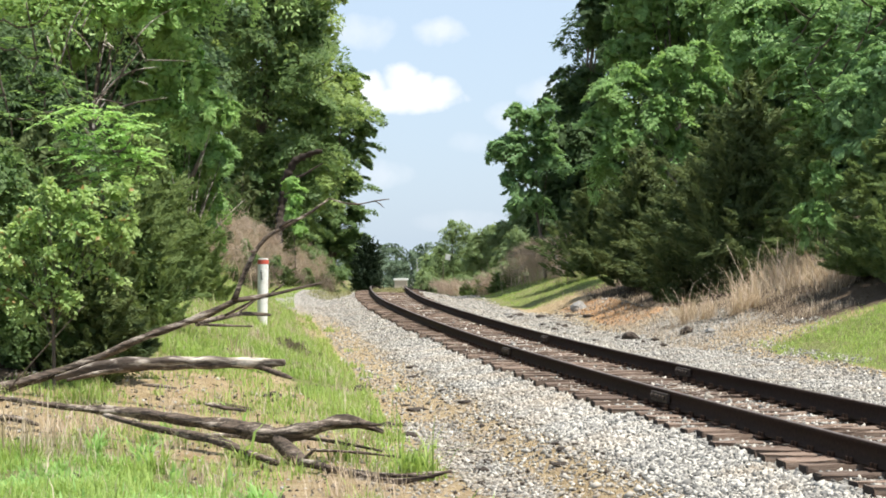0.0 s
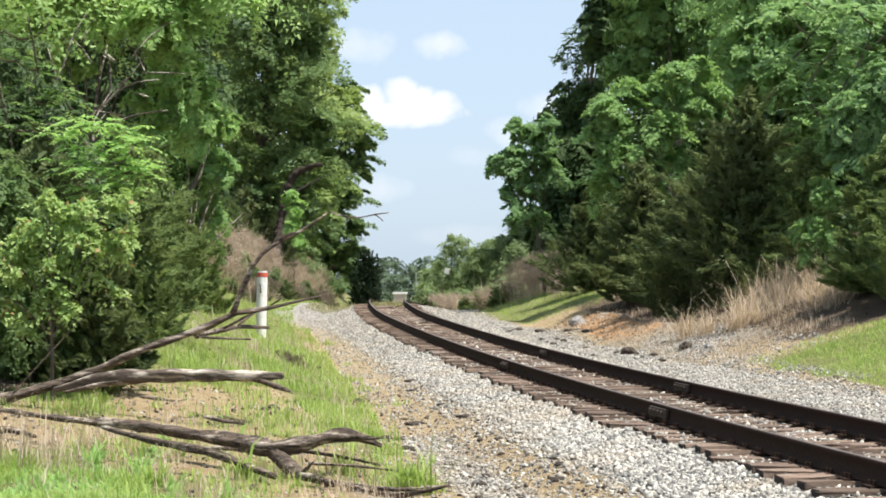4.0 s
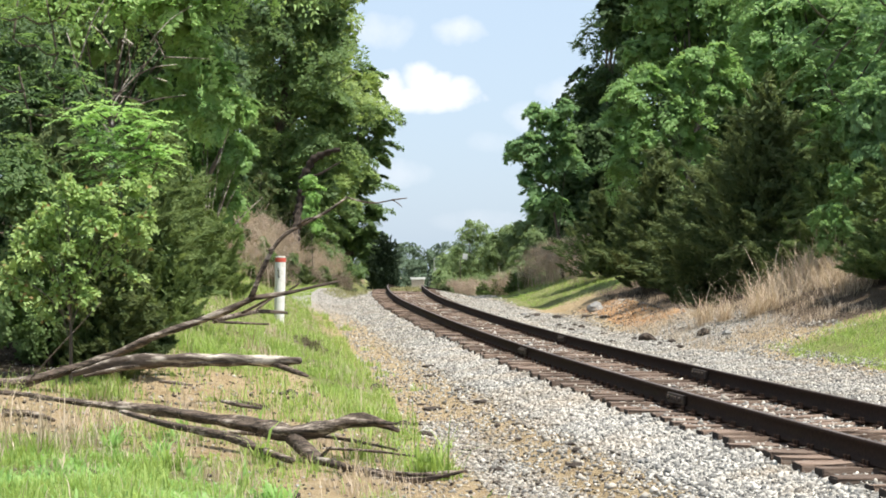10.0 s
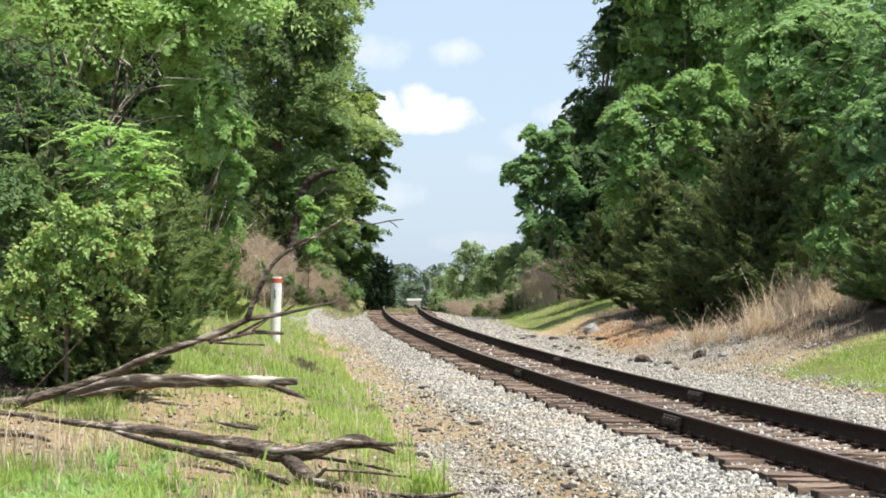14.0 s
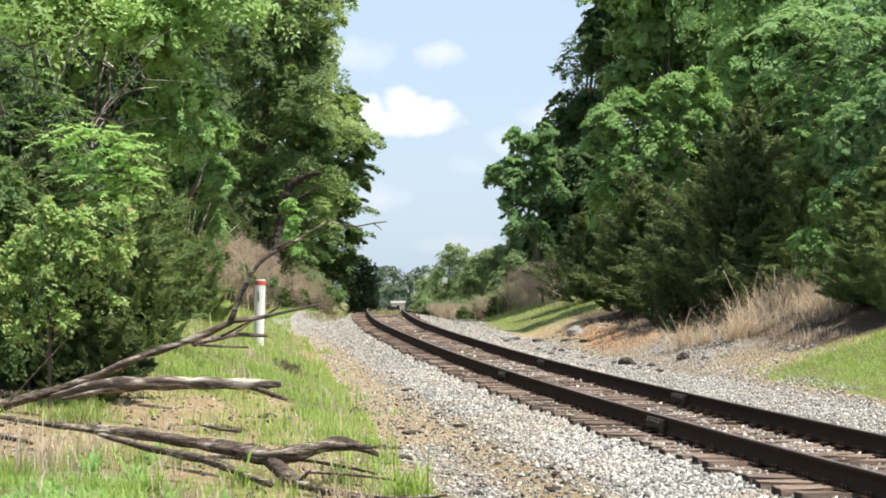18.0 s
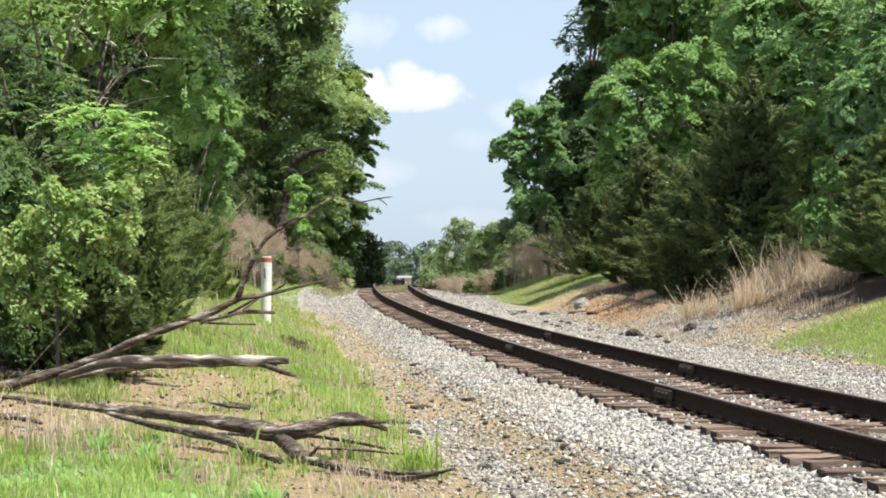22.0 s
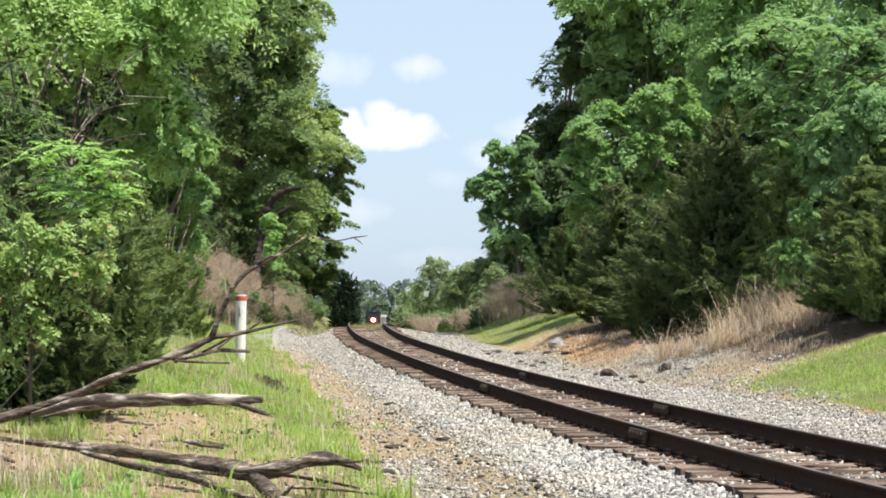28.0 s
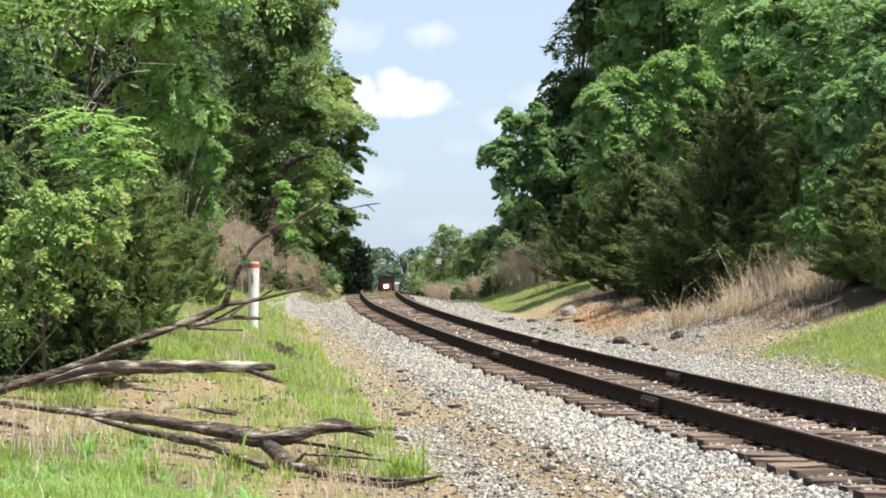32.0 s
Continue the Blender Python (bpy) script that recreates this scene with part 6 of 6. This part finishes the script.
broadleaf("low green shrub at the foot of the cedars", (8.62, 50.00, 1.83), [(*(8.54, 50.00, 2.71), 0.7), (*(8.76, 50.00, 3.74), 0.6), (*(8.32, 50.00, 2.12), 0.4)], 9000, 0.09, LEAF_OAK, 0.04, 36, "shrub", 0.24, 0.4, 3, "leafy_shrub")

for k, (p, w, h, n) in enumerate((((2.28, 90.00, 2.44), 0.8, 2.0, 2200), ((3.19, 86.00, 2.14), 0.9, 1.8, 2200), ((4.14, 80.00, 1.86), 0.8, 1.2, 1500))):
    brush("reddish brown dead brush under the trees", p[0], p[1], w, 1.0, h, n, 350 + k)

# scrub beyond the rise
for k, (p, lob, n, lf, lab) in enumerate((
        ((-2.54, 135.00, 1.19), [(*(-2.74, 135.00, 4.16), 0.9), (*(-1.95, 135.00, 4.56), 0.9), (*(-3.34, 135.00, 2.97), 0.9), (*(-1.55, 135.00, 2.97), 1.1), (*(-2.54, 135.00, 2.18), 0.9), (*(-3.34, 135.00, 1.58), 0.8), (*(-1.75, 135.00, 1.58), 0.8), (*(-1.15, 135.00, 3.85), 0.8), (*(-0.75, 135.00, 2.97), 0.9), (*(-2.62, 135.00, 4.96), 0.5)], 6500, 0.15, "small tree with open pale green crown"),
        ((-0.15, 125.00, 1.39), [(*(0.22, 125.00, 3.96), 1.0), (*(-0.51, 125.00, 3.22), 1.0), (*(1.14, 125.00, 3.96), 1.0), (*(-0.88, 125.00, 2.12), 0.9), (*(0.59, 125.00, 2.12), 1.1), (*(-0.15, 125.00, 1.39), 0.9)], 16000, 0.17, "rounded green scrub tree on the bank"),
        ((1.81, 110.00, 1.55), [(*(1.65, 110.00, 3.33), 0.9), (*(2.46, 110.00, 3.00), 1.2), (*(1.00, 110.00, 2.36), 0.8), (*(2.14, 110.00, 1.87), 0.8)], 10000, 0.16, "grey-green scrub on the bank"),
        ((1.54, 114.00, 2.06), [(*(0.94, 114.00, 4.00), 0.7), (*(1.81, 114.00, 4.40), 0.9), (*(2.62, 114.00, 4.80), 1.0), (*(0.20, 114.00, 3.33), 0.6), (*(1.61, 114.00, 3.23), 0.9), (*(0.54, 114.00, 2.73), 0.7)], 15000, 0.15, "grey-green scrub tree leaning from the bank"),
        ((-6.42, 210.00, 0.46), [(*(-6.42, 210.00, 2.62), 1.3), (*(-5.50, 210.00, 2.00), 1.2), (*(-5.81, 210.00, 3.24), 0.9), (*(-6.59, 200.00, 1.27), 1.2), (*(-5.06, 205.00, 2.71), 1.6), (*(-4.16, 205.00, 1.99), 1.6)], 14000, 0.24, "green bush beside the line"))):
    broadleaf(lab, p, lob, n, lf, LEAF_SCRUB, 0.06, 50 + k, "scrub", 0.3, 0.1, 4, "scrub_tree", per=22)
for k, (p, w, h, n) in enumerate((((-2.87, 116.00, 1.11), 0.3, 0.9, 600), ((-2.01, 110.00, 1.26), 0.3, 1.0, 600), ((-0.99, 105.00, 1.39), 0.3, 0.8, 600), ((-0.06, 100.00, 1.50), 0.35, 1.2, 900), ((1.90, 98.00, 2.25), 0.6, 1.6, 1500), ((-3.71, 150.00, 0.72), 0.8, 0.9, 1000))):
    brush("brown dead brush along the bank", p[0], p[1], w, 1.0, h, n, 320 + k)

for k, (p, h, r) in enumerate((((-1.28, 104.00, 1.20), 0.8, 0.4), ((-0.47, 100.00, 1.27), 1.0, 0.45), ((0.45, 95.00, 1.44), 1.1, 0.5), ((1.00, 94.00, 1.66), 1.2, 0.55))):
    cedar_tree("small dark cedar bush among dead brush", p[:2], h, r, 3500, NEEDLE_OLIVE, 250 + k, 0.12, sharp=0.45, name="cedar_bush", group="cedar bushes beyond the rise")
for k, (p, r, mat) in enumerate((((-5.27, 160.00, 1.15), 1.0, 0), ((-3.87, 140.00, 1.30), 0.9, 0), ((-2.71, 128.00, 1.31), 0.8, 0), ((-1.70, 118.00, 1.56), 0.9, 0), ((-0.63, 112.00, 1.71), 0.9, 0), ((0.18, 104.00, 1.84), 0.8, 0), ((0.91, 100.00, 2.12), 0.9, 0), ((1.56, 98.00, 2.54), 1.0, 0),
                                 ((-13.85, 150.00, 2.71), 1.5, 1), ((-12.7, 155.00, 2.3), 1.3, 1), ((-14.16, 140.00, 3.03), 1.5, 1))):
    zb = ground_z(p[0], p[1])
    lob = [(p[0] + dx * r, p[1] + dy * r, zb + r * (0.55 + dz), r * q) for dx, dy, dz, q in ((0, 0, 0.5, 0.7), (-0.6, 0.2, 0.1, 0.6), (0.6, -0.1, 0.15, 0.6), (0.1, -0.4, 0.0, 0.6))]
    broadleaf("rounded bush of fresh green scrub by the line", p, lob, 5000, 0.15, LEAF_LOCUST if mat else LEAF_SCRUB, 0.04, 400 + k, "bush", 0.36, 0.2, 2, "scrub_bush", per=30)

# ---- distance ----

def far_wood(label, spots, n, leaf, seed):
    rng = np.random.default_rng(seed)
    lobes = [tuple(s) for s in spots]
    pts, out, face = lobes_points(lobes, n, rng, 0.25, 0.5)
    return tagged(new("far_woods", leaf_mesh("far_woods", pts, out, leaf, leaf * 0.7, rng, FAR_LEAF, face=face)), label, "woods", kind="stuff")


far_wood("hazy distant woods closing the view",
         [(*(-42.16, 640.00, 3.27), 7), (*(-37.09, 650.00, 5.21), 8), (*(-32.38, 640.00, 8.16), 5), (*(-30.39, 630.00, 4.16), 8), (*(-27.11, 640.00, 5.90), 5), (*(-24.66, 650.00, 4.83), 7), (*(-22.02, 640.00, 8.35), 4), (*(-17.97, 650.00, 6.74), 7), (*(-12.05, 640.00, 7.03), 8), (*(-6.50, 650.00, 7.12), 9),
          (*(-33.55, 620.00, 0.47), 8), (*(-26.26, 620.00, -0.44), 8), (*(-18.96, 620.00, 0.47), 8), (*(-47.81, 640.00, 4.21), 9), (*(-58.12, 650.00, 4.25), 10), (*(3.06, 650.00, 5.21), 10), (*(14.53, 650.00, 5.21), 10)], 70000, 0.7, 61)

shed = tagged(new("track_shed"), "low pale trackside shed with a white roof", "shed")
sp = (-25.53, 560.00, 0.5)
shed.location = (sp[0], sp[1], ground_z(sp[0], sp[1]))
hh = sp[2] - shed.location.z
part("wall", box_bm(3.6, 3.4, hh - 0.6, (-0.3, 0, (hh - 0.6) / 2), 0.03), CAR_TAN, shed)
part("roof", box_bm(4.2, 4.0, 0.6, (-0.3, 0, hh - 0.3), 0.05), WHITE_PAINT, shed, "white sheet roof")

sig = tagged(new("line_pole"), "thin pale pole beside the track with a crossarm box", "pole")
sp = (-10.92, 290.00, -0.32)
sig.location = (sp[0], sp[1], ground_z(sp[0], sp[1]))
hh = 3.86 - sig.location.z
part("shaft", round_post(0.1, 0.07, 0, hh, 10), GALV, sig)
part("box", box_bm(0.5, 0.35, 0.7, (0.2, 0, hh - 1.9), 0.04), GALV, sig)
part("cabinet", box_bm(0.7, 0.5, 1.2, (0.6, 0, hh * 0.45), 0.04), GALV, sig)
sgn = tagged(new("line_sign"), "pale square sign board on a post in the scrub", "sign")
sp = (-3.18, 132.00, 2.63)
sgn.location = (sp[0], sp[1], ground_z(sp[0], sp[1]))
sgn.rotation_euler = (0, 0, radians(38))
hh = sp[2] - sgn.location.z
part("post", round_post(0.025, 0.025, 0, hh + 0.2, 8, 0.003), BARK, sgn)
part("board", box_bm(0.42, 0.02, 0.4, (0, -0.055, hh), 0.006), GALV, sgn, m=pose(0, 0, 0, 0, 8, 0))
part("panel", box_bm(0.24, 0.012, 0.2, (0, -0.075, hh), 0.003), LEAF_SCRUB, sgn)

# ---- the train ----


def wheelset(parent, y):
    bm = bmesh.new()
    for s in (-0.75, 0.75):
        bmesh.ops.create_cone(bm, cap_ends=True, segments=24, radius1=0.5, radius2=0.48, depth=0.13, matrix=Matrix.Translation((s, y, 0.5)) @ Matrix.Rotation(radians(90), 4, "Y"))
    bmesh.ops.create_cone(bm, cap_ends=True, segments=10, radius1=0.09, radius2=0.09, depth=1.6, matrix=Matrix.Translation((0, y, 0.5)) @ Matrix.Rotation(radians(90), 4, "Y"))
    part("wheelset", bm, RAIL, parent)


def locomotive():
    """A road-switcher that faces -Y; its rail face is z = 0."""
    e = tagged(new("locomotive"), "dark diesel locomotive with red trim and a lit headlight", "locomotive")
    part("frame", box_bm(3.05, 17.0, 0.45, (0, 8.5, 1.35), 0.05), LOCO_DARK, e)
    part("pilot", box_bm(2.9, 0.35, 1.1, (0, -0.1, 0.7), 0.06), LOCO_RED, e, "red snow plough pilot")
    part("nose", box_bm(1.75, 2.3, 1.5, (0, 1.7, 2.35), 0.15), LOCO_RED, e, "low red short hood")
    cab = part("cab", box_bm(3.0, 2.4, 2.7, (0, 4.0, 2.9), 0.14), LOCO_DARK, e)
    part("cab_roof", box_bm(3.1, 2.6, 0.16, (0, 4.0, 4.33), 0.05), LOCO_DARK, cab)
    for s in (-1, 1):
        part("front_window", box_bm(0.75, 0.05, 0.75, (s * 0.95, 2.78, 3.75), 0.02), GLASS, cab)
        part("side_window", box_bm(0.05, 1.2, 0.75, (s * 1.51, 4.0, 3.75), 0.02), GLASS, cab)
        part("number_board", box_bm(0.7, 0.4, 0.42, (s * 1.05, 3.1, 4.5), 0.05), LOCO_DARK, cab)
        part("hand_rail", box_bm(0.05, 1.5, 0.05, (s * 1.35, 1.2, 2.55), 0.01), GALV, e)
        part("ladder", box_bm(0.5, 0.25, 1.1, (s * 1.2, 0.05, 1.0), 0.04), LOCO_DARK, e)
    part("long_hood", box_bm(1.9, 10.6, 2.5, (0, 10.8, 2.8), 0.12), CAR_TAN, e, "pale tan long hood")
    part("hood_roof", box_bm(2.0, 10.6, 0.1, (0, 10.8, 4.1), 0.03), LOCO_ROOF, e, "light grey hood roof")
    part("exhaust_stack", box_bm(0.5, 0.8, 0.35, (0, 9.0, 4.3), 0.04), LOCO_DARK, e)
    part("fuel_tank", box_bm(2.6, 4.0, 0.9, (0, 8.5, 0.75), 0.15), LOCO_DARK, e)
    housing = part("headlight_housing", box_bm(0.86, 0.12, 0.5, (0, 0.6, 2.5), 0.05), LOCO_DARK, e)
    # lenses drawn oversize to take in the lamp's glare
    for s in (-0.14, 0.14):
        bm = bmesh.new()
        bmesh.ops.create_cone(bm, cap_ends=True, segments=20, radius1=0.21, radius2=0.21, depth=0.06, matrix=Matrix.Translation((s, 0.5, 2.5)) @ Matrix.Rotation(radians(90), 4, "X"))
        part("headlight", bm, LAMP, housing, "glowing round headlight lens")
    # glowing disc added behind the lenses as their orange halo
    bm = bmesh.new()
    bmesh.ops.create_cone(bm, cap_ends=True, segments=28, radius1=0.4, radius2=0.4, depth=0.05, matrix=Matrix.Translation((0, 0.545, 2.5)) @ Matrix.Rotation(radians(90), 4, "X"))
    part("halo_disc", bm, LAMP_HALO, housing, "warm glowing disc added for the headlight's halo of glare")
    for y in (2.4, 4.6, 6.0 + 6.5, 14.7):
        wheelset(e, y)
    for y in (3.5, 13.6):
        for s in (-1, 1):
            truck = part("truck_frame", box_bm(0.16, 3.4, 0.34, (s * 1.02, y, 0.62), 0.05), LOCO_DARK, e)
            for d in (-1.1, 1.1):
                part("journal_box", box_bm(0.14, 0.4, 0.4, (s * 1.14, y + d, 0.52), 0.05), RAIL, truck)
    part("coupler", box_bm(0.32, 0.8, 0.34, (0, -0.55, 0.86), 0.07), RAIL, e, "worn steel coupler")
    for s in (-1, 1):
        for k in range(6):
            part("stanchion", box_bm(0.04, 0.04, 1.0, (s * 1.45, 6.2 + 1.9 * k, 2.05), 0.008), LOCO_DARK, e)
        part("side_rail", box_bm(0.045, 9.6, 0.045, (s * 1.45, 10.95, 2.56), 0.01), LOCO_DARK, e)
        for k in range(5):
            part("hood_door", box_bm(0.03, 1.5, 1.7, (s * 0.965, 6.7 + 1.75 * k, 2.6), 0.01), CAR_TAN, e)
        part("radiator_grille", box_bm(0.04, 2.4, 0.8, (s * 0.97, 14.4, 3.5), 0.01), LOCO_DARK, e, "dark louvred radiator grille")
        part("windscreen_wiper", box_bm(0.02, 0.03, 0.5, (s * 0.95, 2.74, 3.65), 0.004), BLACK, e)
    for k in range(3):
        bm = bmesh.new()
        bmesh.ops.create_cone(bm, cap_ends=True, segments=20, radius1=0.62, radius2=0.6, depth=0.2, matrix=Matrix.Translation((0, 12.0 + 1.4 * k, 4.25)))
        part("roof_fan", bm, LOCO_DARK, e)
    horn = part("horn", box_bm(0.3, 0.2, 0.1, (0.3, 4.6, 4.46), 0.02), GALV, e)
    for k in range(3):
        bm = bmesh.new()
        bmesh.ops.create_cone(bm, cap_ends=True, segments=12, radius1=0.09, radius2=0.03, depth=0.4, matrix=Matrix.Translation((0.2 + 0.1 * k, 4.35, 4.56)) @ Matrix.Rotation(radians(90), 4, "X"))
        part("trumpet", bm, GALV, horn)
    return e


def box_car(label, wall):
    e = tagged(new("freight_car"), label, "freight car", "freight cars of the train")
    body = part("body", box_bm(2.9, 15.0, 2.9, (0, 8, 2.75), 0.05), wall, e)
    part("roof", box_bm(3.0, 15.2, 0.14, (0, 8, 4.26), 0.04), LOCO_ROOF, e)
    part("underframe", box_bm(2.4, 15.6, 0.3, (0, 8, 1.15), 0.03), LOCO_DARK, e)
    for k in range(8):
        for s in (-1, 1):
            part("rib", box_bm(0.07, 0.12, 2.8, (s * 1.47, 1.2 + k * 1.94, 2.75), 0.02), wall, body)
    for s in (-1, 1):
        part("side_door", box_bm(0.05, 2.6, 2.5, (s * 1.47, 8.0, 2.65), 0.02), wall, body)
        part("ladder", box_bm(0.05, 0.45, 2.6, (s * 1.5, 0.75, 2.6), 0.01), LOCO_DARK, e)
        part("coupler", box_bm(0.3, 0.7, 0.3, (0, 8 + s * 8.1, 0.86), 0.06), RAIL, e)
        for y in (2.6, 13.4):
            part("truck_frame", box_bm(0.14, 2.4, 0.3, (s * 1.0, y, 0.6), 0.05), LOCO_DARK, e)
    for y in (1.8, 3.4, 12.6, 14.2):
        wheelset(e, y)
    return e


loco = locomotive()
cars = [box_car("pale tan freight car behind the locomotive", CAR_TAN) for _ in range(3)]
rider_gap = (17.9, 34.9, 51.9)


def motions():
    """The train comes on along the line at ten metres a second."""
    for ob, back in ((loco, 0.0), *zip(cars, rider_gap)):
        rows = []
        for t in range(0, 33, 2):
            y = 672.0 - 10.03 * t + back
            p, d = along(y)
            q, _ = along(y + 14)
            w = q - p
            rows.append((t, Matrix.Translation(p) @ Euler((math.atan2(w.z, w.y), 0, -math.atan2(w.x, w.y))).to_matrix().to_4x4()))
        walk(ob, rows)


motions()
